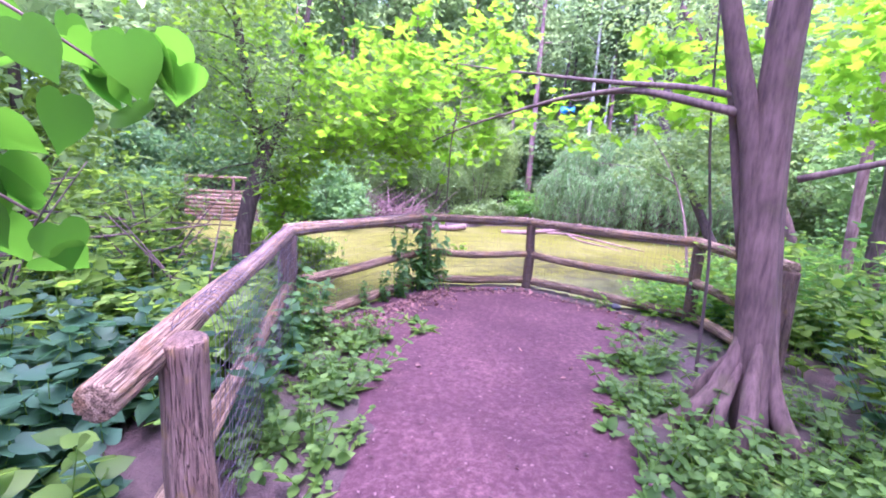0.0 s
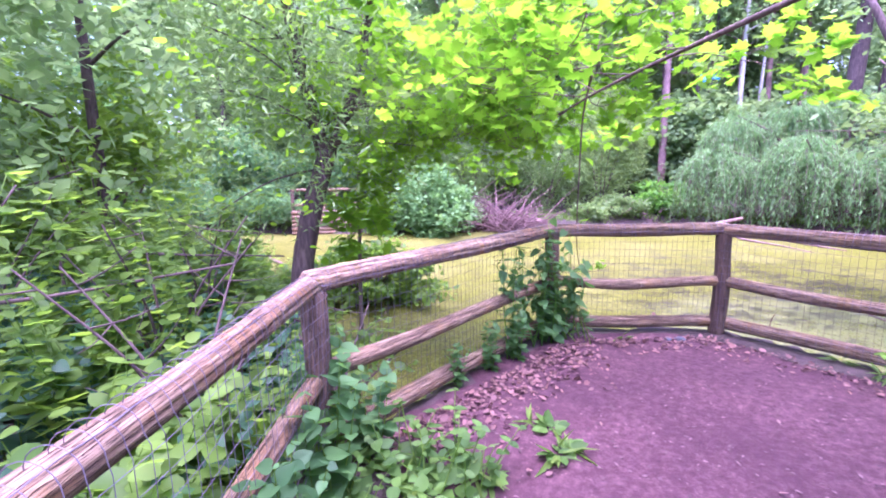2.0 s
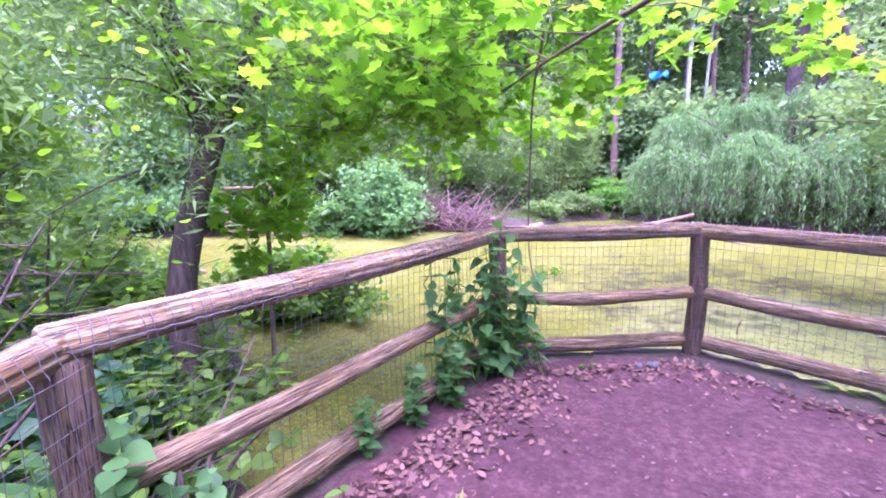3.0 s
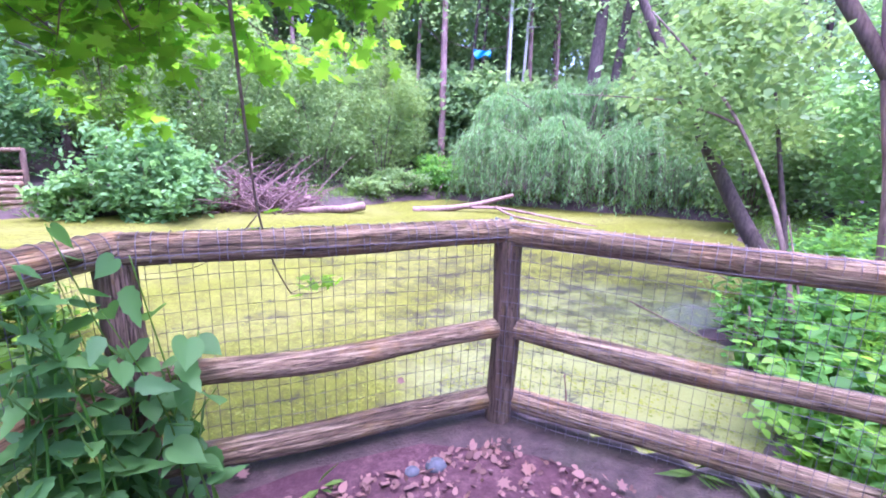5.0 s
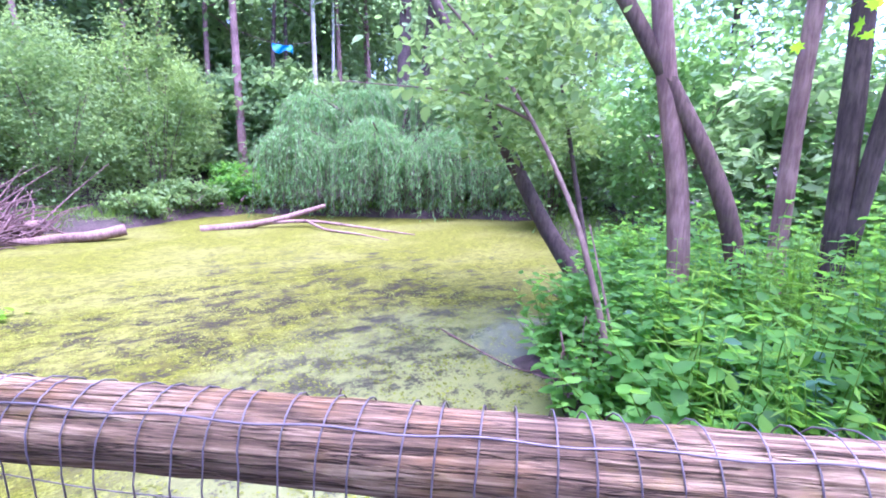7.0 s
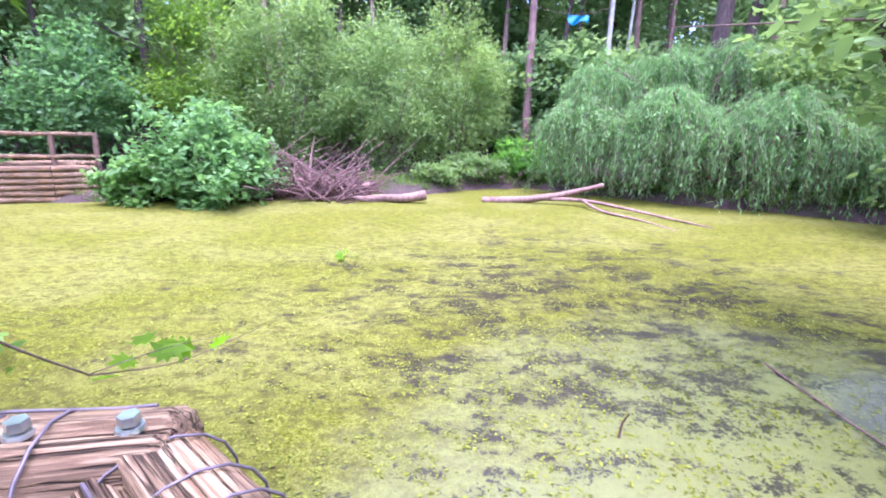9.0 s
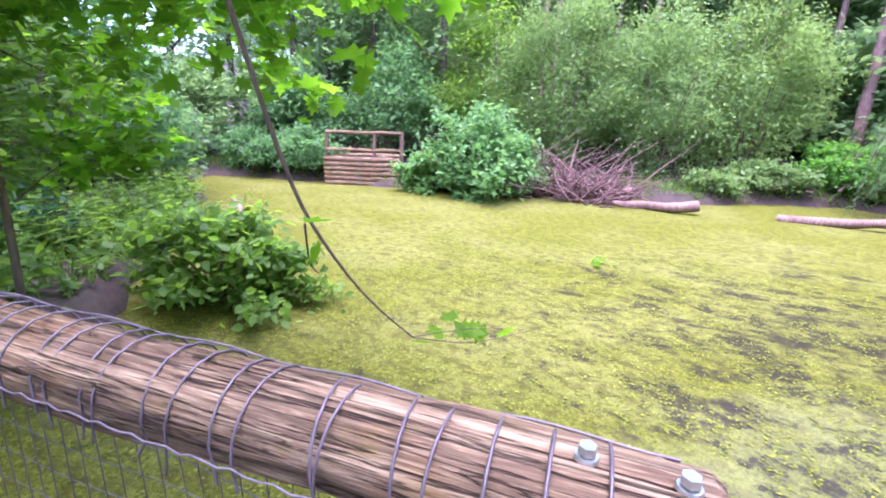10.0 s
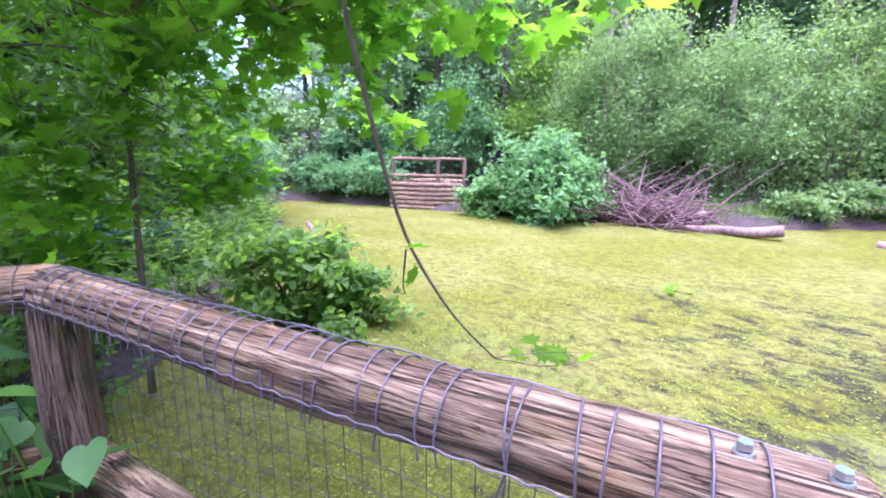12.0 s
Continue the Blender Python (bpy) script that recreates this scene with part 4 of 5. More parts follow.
for start, d, ln in [((0.07, 6.02, 2.31), (-0.5, 0.5, -0.15), 1.1), ((0.3, 5.7, 2.38), (-0.9, 0.2, -0.1), 1.2), ((-0.2, 6.35, 2.2), (-0.7, 0.3, -0.4), 1.0), ((0.6, 5.2, 2.44), (-0.9, 0.3, 0.0), 1.3),
                     ((-0.4, 6.6, 2.1), (-0.4, 0.8, -0.35), 1.0), ((0.35, 5.0, 2.92), (-0.8, 0.5, -0.1), 1.3), ((0.0, 5.6, 3.1), (-0.5, 0.7, -0.2), 1.2), ((0.0, 6.1, 2.3), (0.1, 0.9, -0.2), 0.9),
                     ((0.9, 4.2, 2.7), (-0.9, 0.4, 0.15), 1.2), ((1.1, 4.3, 2.52), (0.7, 0.6, -0.05), 1.0), ((1.4, 3.2, 2.42), (0.8, 0.6, 0.1), 1.1), ((0.5, 5.4, 2.42), (0.8, 0.4, -0.05), 0.9),
                     ((-0.4, 6.6, 2.1), (-0.9, 0.1, -0.1), 0.9), ((0.0, 5.6, 3.1), (-0.9, 0.3, 0.15), 1.3), ((0.0, 5.6, 3.1), (0.3, 0.9, 0.1), 1.2), ((-0.2, 6.4, 2.6), (-0.8, 0.5, 0.05), 1.0), ((-0.3, 6.5, 2.4), (-0.6, 0.6, -0.2), 1.0), ((-0.1, 6.3, 2.8), (-0.3, 0.9, 0.1), 1.0), ((0.1, 6.2, 2.6), (0.2, 0.9, 0.0), 0.9),
                     ((-0.6, 6.6, 2.3), (-0.9, 0.4, -0.15), 1.0), ((-0.5, 6.3, 2.9), (-0.8, 0.3, 0.1), 1.1), ((-0.4, 6.6, 2.1), (-0.2, 0.9, -0.1), 0.9), ((0.3, 5.9, 2.9), (0.4, 0.8, 0.05), 1.0), ((-0.9, 6.7, 2.5), (-0.5, 0.8, -0.1), 0.9),
                     ((-0.3, 6.3, 2.6), (-0.9, -0.1, 0.0), 1.1), ((0.05, 6.1, 2.45), (-0.7, 0.1, 0.35), 1.2), ((-0.5, 6.4, 2.8), (-0.6, 0.7, 0.25), 1.1), ((0.1, 6.2, 2.6), (-0.3, 0.6, 0.6), 1.1), ((-0.9, 6.7, 2.5), (-0.9, 0.2, 0.1), 1.0), ((-0.9, 6.7, 2.5), (-0.7, 0.5, -0.2), 0.9),
                     ((-0.5, 6.5, 2.7), (0.1, 0.9, 0.3), 1.2), ((0.0, 6.3, 2.8), (0.6, 0.8, 0.2), 1.1), ((2.8, 1.3, 2.1), (0.7, 0.4, 0.0), 1.0), ((2.5, 1.7, 1.95), (0.9, 0.5, -0.1), 0.9)]:
    spots += twig_spray(twigs, start, d, ln * 1.2, 0.006, 2, 1.95)
for start, d, ln in [((-0.1, 6.4, 2.75), (-0.3, 0.8, -0.35), 1.3), ((-0.5, 6.6, 2.6), (-0.4, 0.8, -0.3), 1.3), ((0.1, 6.3, 2.6), (0.1, 0.8, -0.45), 1.2), ((-0.9, 6.9, 2.4), (-0.6, 0.7, -0.3), 1.2),
                     ((-0.3, 7.0, 2.4), (-0.1, 0.7, -0.5), 1.1), ((-0.7, 7.2, 2.3), (-0.5, 0.6, -0.5), 1.1), ((-1.2, 7.3, 2.2), (-0.7, 0.4, -0.35), 1.1)]:
    spots += twig_spray(twigs, start, d, ln, 0.006, 2, 1.4)
boughs = part("branch", twigs, TWIG, big)
spots = np.array(spots)
spots = spots[(rng.random(len(spots)) < 0.55) & (spots[:, 2] > 1.38)]
spots = spots + rng.normal(size=(len(spots), 3)) * 0.05
part("leaves", Geo().leaves(spots, 0.112, "maple", 0.5, droop=0.45), LEAF_MAPLE, boughs, "bright yellow-green maple leaves")
# Unseen high crown, spread to the right to cast shade on the undergrowth.
high = crown_spots(2600, (3.0, 2.8, 1.5), 60, 0.3) + np.array([3.4, 1.6, 7.2])
part("crown", Geo().leaves(high, 0.17, "maple", 0.5), LEAF_MAPLE, big)
fix_parents(big)

# the twig that hangs down in front of the pond
tw = thing("hanging_twig", (0.05, 6.6, 2.3), "thin drooping twig with a few fresh green leaves", "twig")
geo = Geo()
hang = limb(geo, [(0.05, 6.2, 2.55), (0.0, 6.75, 2.2), (0.0, 6.9, 1.65), (0.0, 7.1, 1.05), (0.03, 7.42, 0.6), (0.1, 7.7, 0.31)], 0.012, 0.005, 30, 6)
limb(geo, [(0.1, 7.7, 0.31), (0.3, 7.95, 0.22), (0.65, 8.15, 0.34)], 0.004, 0.0015, 10, 4)
limb(geo, [(0.1, 7.68, 0.32), (0.35, 7.83, 0.38), (0.5, 7.98, 0.36)], 0.003, 0.0015, 8, 4)
limb(geo, [(0.0, 7.12, 1.0), (-0.25, 7.35, 0.72), (-0.6, 7.75, 0.5), (-1.0, 7.95, 0.42)], 0.005, 0.002, 12, 4)
tw_stem = part("stem", geo, TWIG, tw)
lp = np.array([0.1, 0.08, 0.06]) + np.array([(0.1, 7.75, 0.25), (0.22, 7.78, 0.3), (0.3, 7.86, 0.28), (0.18, 7.88, 0.2), (0.32, 7.98, 0.2), (0.25, 7.7, 0.36), (0.05, 7.7, 0.2), (0.12, 7.84, 0.3), (-0.05, 7.0, 0.96), (-0.1, 7.1, 0.8)])
leaf_mesh = Geo().leaves([(0, 0, 0)], 0.12, "maple", 0.05, along=[(0, 1, 0)], spread=0).mesh("leaf")
for k, q in enumerate(lp):
    part("leaf", leaf_mesh, LEAF_MAPLE, tw_stem, "", Matrix.Translation(q) @ Euler((0.5 * rng.normal(), 0.5 * rng.normal(), rng.random() * 6)).to_matrix().to_4x4())
fix_parents(tw)

# tree on the water's edge left of the platform
left = thing("bank_tree", (-2.85, 5.95, -0.3), "dark forked tree with fine leaves on the bank", "tree")
geo = Geo()
limb(geo, [(-2.95, 5.35, -0.5), (-2.95, 5.4, 0.5), (-2.85, 5.55, 1.2), (-2.72, 5.7, 1.75)], 0.13, 0.1, 16, 12)
limb(geo, [(-2.74, 5.68, 1.65), (-2.9, 5.7, 2.3), (-3.05, 5.65, 3.1), (-3.2, 5.5, 5.0)], 0.085, 0.03, 16, 9)
limb(geo, [(-2.72, 5.72, 1.7), (-2.5, 5.9, 2.3), (-2.35, 6.0, 2.8), (-2.2, 6.2, 4.5)], 0.07, 0.025, 16, 9)
limb(geo, [(-2.8, 5.65, 1.6), (-2.75, 6.1, 2.05), (-2.7, 6.6, 2.4), (-2.6, 7.2, 3.0)], 0.04, 0.015, 12, 8)
tips = []
for k in range(26):
    b = np.array([-2.8, 5.7, 1.4]) + rng.random() * np.array([-0.3, 0.1, 2.0])
    a = rng.random() * 6.28
    e = b + np.array([math.cos(a) * 1.2, math.sin(a) * 1.1, 0.2 + 0.5 * rng.normal()])
    limb(geo, [b, (b + e) / 2 + np.array([0, 0, 0.12]), e], 0.014, 0.004, 8, 5)
    tips += [e, (b + e) / 2, b * 0.25 + e * 0.75]
part("trunk", geo, BARK_DARK, left)
tips = np.array(tips)
pos = np.repeat(tips, 120, 0) + rng.normal(size=(len(tips) * 120, 3)) * np.array([0.33, 0.33, 0.24])
part("crown", Geo().leaves(pos, 0.1, "lance", 0.8, droop=0.6), LEAF_GREY, left)
# Bright leaves mixed into the crown to stand in for flecks of sun.
pos = np.repeat(tips, 14, 0) + rng.normal(size=(len(tips) * 14, 3)) * 0.4
part("young_leaves", Geo().leaves(pos, 0.075, "ovate", 0.5), LEAF_MAPLE, left, "bright leaves standing in for sun flecks")
pos = crown_spots(4200, (1.9, 1.7, 1.2), 50, 0.3) + np.array([-3.0, 5.7, 4.4])
part("upper_crown", Geo().leaves(pos, 0.1, "diamond", 0.6), LEAF_MID, left)
for ob in left.children:
    ob.location = (0.02, 0.45, 0.1)
fix_parents(left)

s_tree = thing("sapling", (-2.72, 6.95, -0.5), "slim sapling with broad maple-like leaves by the water", "tree")
geo = Geo()
limb(geo, [(-2.75, 6.9, -0.6), (-2.72, 7.0, 1.9), (-2.7, 7.08, 2.9), (-2.6, 7.2, 4.2)], 0.03, 0.012, 16, 7)
spots = []
for z in np.linspace(0.6, 3.6, 16):
    spots += twig_spray(geo, (-2.72, 7.0, z), (rng.normal(), rng.normal(), 0.15), 0.9, 0.007, 1)
part("trunk", geo, TWIG, s_tree)
spots = np.repeat(np.array(spots), 3, 0)
part("leaves", Geo().leaves(spots + rng.normal(size=spots.shape) * 0.07, 0.12, "maple", 0.5, droop=0.4), LEAF_MAPLE, s_tree)
fix_parents(s_tree)

# trees of the right bank


def bank_trunk(name, runs, bark, label, leaf=None, n=0, leaf_size=0.12, around=None, half=(1, 1, 1), shape="diamond"):
    p0 = runs[0][0][0]
    t = thing(name, (p0[0], p0[1], p0[2]), label, "tree")
    geo = Geo()
    for pts, r0, r1 in runs:
        limb(geo, pts, r0, r1, 24, 10, 0.02)
    part("trunk", geo, bark, t)
    if n:
        pos = crown_spots(n, half, 45, 0.25) + np.array(around)
        part("crown", Geo().leaves(pos, leaf_size, shape, 0.6, droop=0.3), leaf, t)
    fix_parents(t)
    return t


bank_trunk("leaning_tree", [([(6.75, 8.7, -0.7), (6.58, 9.0, -0.5), (6.35, 9.65, 0.28), (6.1, 10.15, 1.22), (5.8, 10.7, 2.3), (5.5, 11.2, 3.3), (5.2, 11.8, 4.6)], 0.135, 0.06),
                            ([(6.55, 9.1, -0.4), (6.75, 9.5, 0.5), (6.8, 9.8, 1.4), (6.75, 10.1, 2.6)], 0.05, 0.02)],
           BARK_DARK, "leaning dark tree trunk over the water", LEAF_GREY, 5200, 0.12, (6.3, 10.2, 2.7), (1.35, 1.2, 1.3))
bank_trunk("leaning_sapling", [([(4.6, 7.1, -0.7), (4.5, 7.24, -0.3), (4.4, 7.36, 0.3), (4.5, 7.72, 0.98), (4.52, 8.28, 1.75), (4.4, 8.8, 2.4), (4.1, 9.4, 3.1)], 0.03, 0.011),
                               ([(4.52, 8.28, 1.75), (4.45, 8.6, 1.9), (4.25, 9.1, 2.08), (3.9, 9.6, 2.15), (3.4, 10.0, 2.2)], 0.015, 0.004),
                               ([(4.62, 7.2, -0.6), (4.62, 7.4, 0.1), (4.75, 7.8, 0.9)], 0.018, 0.006)],
           TWIG, "thin bent sapling leaning over the pond", LEAF_GREY, 1500, 0.09, (4.6, 8.7, 2.3), (1.0, 0.9, 0.8), "ovate")
bank_trunk("crossed_tree", [([(6.10, 7.67, -0.4), (6.03, 7.76, 1.12), (5.96, 7.89, 1.74), (5.89, 8.00, 2.37), (5.80, 8.12, 3.4), (5.65, 8.27, 6.5)], 0.11, 0.07)], BARK_PINE,
           "reddish upright tree trunk with peeling bark", LEAF_GREY, 1000, 0.14, (5.65, 8.37, 5.9), (2.2, 2.0, 1.5))
bank_trunk("crossed_tree", [([(6.45, 7.17, -0.4), (6.21, 7.37, 1.04), (6.01, 7.78, 1.87), (5.79, 8.16, 2.62), (5.51, 8.54, 3.4), (4.75, 9.57, 5.5)], 0.095, 0.06)], BARK,
           "leaning tree trunk crossing another on the bank", LEAF_GREY, 900, 0.14, (4.75, 9.67, 5.8), (1.8, 1.8, 1.3))
bank_trunk("bank_tree", [([(7.25, 7.30, -0.3), (7.21, 7.34, 2.29), (7.22, 7.31, 3.4), (7.20, 7.35, 7)], 0.095, 0.06)], BARK_PINE, "reddish tree trunk on the wooded bank", LEAF_NETTLE, 1500, 0.14, (7.30, 7.15, 5.2), (2.2, 2.0, 1.6))
bank_trunk("bank_tree", [([(7.40, 6.85, -0.3), (7.33, 6.95, 2.3), (7.30, 7.02, 3.4), (7.30, 6.95, 7)], 0.115, 0.07), ([(7.40, 6.80, 0.6), (7.38, 6.66, 2.35), (7.45, 6.45, 3.6), (7.80, 5.95, 6)], 0.09, 0.05)], BARK_DARK,
           "dark forked tree trunk on the wooded bank")
bank_trunk("slim_tree", [([(2.3, 3.3, -0.1), (2.26, 3.3, 1.1), (2.14, 3.39, 2.1), (2.1, 3.5, 3.5)], 0.015, 0.009)], BARK_DARK, "slim bare stem standing behind the large tree", LEAF_MAPLE, 260, 0.1, (2.2, 3.5, 2.5), (0.6, 0.6, 0.5), "maple")
bank_trunk("bank_tree", [([(5.85, 5.46, -0.2), (5.87, 5.45, 1.95), (5.9, 5.4, 3.5), (5.96, 5.3, 6)], 0.12, 0.07)], BARK, "tree trunk in the thicket beside the platform", LEAF_MAPLE, 1800, 0.13, (5.6, 5.2, 3.6), (1.4, 1.4, 1.2), "maple")

# ---------------------------------------------------------------- undergrowth


def nettle(tall, pairs, leaf, size, label, name="nettle", shape="nettle", bend=0.12):
    t = thing(name, (0, 0, 0), label, "plant")
    geo, lv = Geo(), Geo()
    for _ in range(5):
        a = rng.random() * 6.28
        o = np.array([math.cos(a), math.sin(a), 0]) * 0.1 * rng.random()
        h = tall * (0.7 + 0.4 * rng.random())
        e = o * 2.2 + np.array([rng.normal() * bend, rng.normal() * bend, h])
        p = limb(geo, [o + np.array([0, 0, -0.1]), (o + e) / 2 + rng.normal(size=3) * 0.02, e], 0.005, 0.002, 10, 4)
        for k in range(pairs):
            f = 0.15 + 0.85 * (k + 1) / pairs
            q = p[min(9, int(f * 9.5))] + (p[9] - p[8]) * 0.3 * rng.random()
            b = k * 1.57 + a
            d = np.array([[math.cos(b), math.sin(b), 0.15], [-math.cos(b), -math.sin(b), 0.15]])
            lv.leaves(np.tile(q, (2, 1)), size * (1.15 - 0.55 * f), shape, 0.3, along=d, droop=0.25)
    part("stalk", geo, LEAF_MID, t)
    part("leaves", lv, leaf, t)
    return t


def sow(kind, spots, group):
    kind["group"] = group
    for k, (x, y, s) in enumerate(spots):
        m = Matrix.Translation((x, y, float(height(x, y)))) @ Matrix.Rotation(rng.random() * 6.28, 4, "Z")
        if k == 0:
            kind.matrix_basis = m @ Matrix.Scale(s, 4)
        else:
            c = copy_thing(kind, m)
            c.scale = (s, s, s)


def inside(n, poly, keep=None):
    """n places strewn inside a polygon."""
    poly = np.array(poly, float)
    got = []
    while len(got) < n:
        q = poly.min(0) + rng.random((400, 2)) * (poly.max(0) - poly.min(0))
        ok = (signed(q[:, 0], q[:, 1], poly) < 0) & (signed(q[:, 0], q[:, 1], POND) > -0.1) & (signed(q[:, 0], q[:, 1], DECK) > (0.12 if keep is None else keep))
        got += [tuple(v) for v in q[ok]]
    return [(x, y, 0.75 + 0.5 * rng.random()) for x, y in got[:n]]


LEFT = [(-1.1, 1.0), (-1.3, 2.0), (-1.6, 3.7), (-1.7, 4.6), (-2.4, 5.2), (-3.6, 6.2), (-5.5, 8.2), (-8, 8), (-8, 2), (-5, 0), (-2, -0.5)]
RIGHT = [(2.4, -0.5), (3.3, 2.0), (3.3, 4.9), (3.3, 6.0), (4.4, 6.9), (6.4, 8.6), (8.5, 10.2), (10.5, 9), (10, 3), (7, -1)]
sow(nettle(0.85, 9, LEAF_NETTLE, 0.13, "clump of tall green stinging nettles on the bank"), inside(100, [(3.4, 5.0), (3.45, 5.9), (4.4, 6.8), (6.4, 8.6), (8.2, 9.6), (9, 5.5), (5.5, 3.5)]), "nettles on the right bank")
sow(nettle(0.6, 7, LEAF_TEAL_SHADE, 0.12, "leafy green undergrowth plant", "heart_leaved_plant", "heart", 0.2), inside(150, LEFT), "undergrowth left of the fence")
sow(nettle(0.7, 8, LEAF_MID, 0.15, "shaded leafy undergrowth plant", "shade_plant", "ovate", 0.25), inside(120, LEFT), "undergrowth left of the fence")
sow(nettle(0.6, 8, LEAF_TEAL_SHADE, 0.11, "leafy undergrowth plant beside the tree", "bank_plant", "ovate", 0.22), inside(110, RIGHT), "undergrowth right of the path")
sow(nettle(1.5, 14, LEAF_MID, 0.13, "tall leafy shrub shoot", "shrub_shoot", "ovate", 0.4), inside(60, [(-2.4, 2.5), (-2.6, 5.0), (-3.8, 6.0), (-5.5, 8), (-7.5, 7.5), (-6.5, 2), (-4, 0.8)]), "shrub shoots on the left bank")
sow(nettle(1.4, 14, LEAF_NETTLE, 0.12, "tall leafy shrub shoot", "shrub_shoot", "ovate", 0.35), inside(45, [(4.2, 1), (4.2, 5), (6, 7), (9, 9), (10, 4), (7, 0)]), "shrub shoots on the right bank")


def rosette(label, n, size, leaf, shape="ovate"):
    t = thing("weed", (0, 0, 0), label, "plant")
    a = rng.random(n) * 6.28
    d = np.stack([np.cos(a), np.sin(a), 0.35 + 0.5 * rng.random(n)], 1)
    part("leaves", Geo().leaves(d * 0.02 + np.array([0, 0, 0.02]), size, shape, 0.35, along=d, droop=-0.2), leaf, t)
    return t


def near(points, per, spread):
    return [(x + rng.normal() * spread, y + rng.normal() * spread, 0.7 + 0.6 * rng.random()) for x, y in points for _ in range(per)]


left_edge = near([(-0.75, 1.3), (-0.62, 1.8), (-0.75, 2.2), (-0.8, 2.6), (-0.85, 3.0), (-0.8, 3.4), (-0.66, 3.8), (-1.1, 2.0), (-1.15, 2.7), (-0.34, 4.05), (-1.15, 3.5)], 4, 0.13)
right_edge = near([(1.3, 1.6), (1.35, 2.1), (1.4, 2.5), (1.65, 2.9), (1.8, 3.2), (1.95, 3.6), (2.15, 4.1), (2.45, 4.4), (1.7, 1.7), (2.1, 1.5), (2.5, 1.7), (2.5, 3.0), (2.7, 3.7), (1.7, 2.0), (2.0, 1.9)], 5, 0.17)
sow(rosette("low broad-leaved weed at the path's edge", 8, 0.085, LEAF_WEED), left_edge + right_edge, "weeds along the path")
sow(nettle(0.28, 5, LEAF_WEED, 0.08, "small green seedling beside the path", "seedling", "ovate", 0.08), near([(1.45, 2.0), (1.6, 2.6), (1.9, 3.3), (1.8, 1.7), (2.2, 1.6), (-0.9, 1.9), (-0.9, 2.8), (-1.0, 3.4), (2.5, 2.0), (2.7, 2.6)], 7, 0.17), "seedlings along the path")
sow(rosette("tuft of lance-leaved weed beside the path", 12, 0.13, GRASS, "lance"), left_edge[::3] + right_edge[::3] + [(2.06, 5.75, 0.9), (2.26, 5.45, 1.1), (2.2, 5.5, 0.9), (-0.39, 4.24, 1), (0.4, 5.95, 0.8)], "weed tufts along the path")

# fallen leaves, each lying on the dirt
leaf_meshes = [Geo().leaves([(0, 0, 0)], 0.046, s, 0.35, along=[(0, 1, 0)], spread=0).mesh("dry_leaf") for s in ("ovate", "diamond", "maple")]
litter = thing("leaf_litter", (-0.6, 4.6, 0.02), "brown dry leaves fallen along the fence", "leaf litter")
for k in range(290):
    if k < 170:
        f = rng.random()
        c = np.array([-1.25, 3.9]) * (1 - f) + np.array([-0.15, 5.65]) * f + np.array([0.3, -0.22]) * abs(rng.normal()) * 0.75
    elif k < 235:
        f = rng.random()
        c = np.array([-0.1, 5.75]) * (1 - f) + np.array([1.25, 6.1]) * f + np.array([0.05, -0.2]) * abs(rng.normal())
    elif k < 265:
        f = rng.random()
        c = np.array([1.4, 6.0]) * (1 - f) + np.array([2.7, 4.8]) * f + np.array([-0.15, -0.15]) * abs(rng.normal())
    else:
        c = np.array([0.5, 3.6]) + rng.normal(size=2) * np.array([0.5, 1.3])
    part("dry_leaf", leaf_meshes[k % 3], DRY_LEAF, litter, "",
         Matrix.Translation((c[0], c[1], 0.028 + 0.008 * rng.random())) @ Euler((0.22 * rng.normal(), 0.22 * rng.normal(), rng.random() * 6.28)).to_matrix().to_4x4() @ Matrix.Scale(0.7 + 0.7 * rng.random(), 4))
fix_parents(litter)

# climbing plant on the second post
vine = thing("climbing_plant", (-0.28, 5.98, 0), "bindweed and nettles climbing the fence post", "plant")
geo, spots = Geo(), []
for k in range(23):
    a = rng.random() * 6.28
    b = np.array([-0.22 + rng.normal() * 0.22, 5.84 + rng.normal() * 0.1, -0.02])
    h = 0.45 + 0.75 * rng.random() ** 1.5
    e = np.array([-0.28 + 0.2 * rng.normal(), 5.9 + 0.08 * rng.normal(), h])
    p = limb(geo, [b, (b + e) / 2 + rng.normal(size=3) * 0.06, e], 0.005, 0.002, 12, 4)
    spots += list(p[2:])
vine_stem = part("stem", geo, LEAF_MID, vine)
vine_leaf = Geo().leaves([(0, 0, 0)], 0.115, "nettle", 0.02, along=[(0, 1, 0)], spread=0).mesh("leaf")
heart_leaf = Geo().leaves([(0, 0, 0)], 0.1, "heart", 0.02, along=[(0, 1, 0)], spread=0).mesh("leaf")
for k, q in enumerate(spots):
    a = rng.random() * 6.28
    yellow = k % 17 == 3
    part("leaf", (heart_leaf.copy() if yellow else (heart_leaf if k % 2 else vine_leaf)), LEAF_YELLOW if yellow else LEAF_VINE, vine_stem, "yellowing leaf" if yellow else "",
         Matrix.Translation(q + np.array([0.03 * math.cos(a), 0.03 * math.sin(a) - 0.02, 0])) @ Euler((-0.7 + 0.4 * rng.normal(), 0.4 * rng.normal(), a)).to_matrix().to_4x4() @ Matrix.Scale(0.7 + 0.6 * rng.random(), 4))
fix_parents(vine)

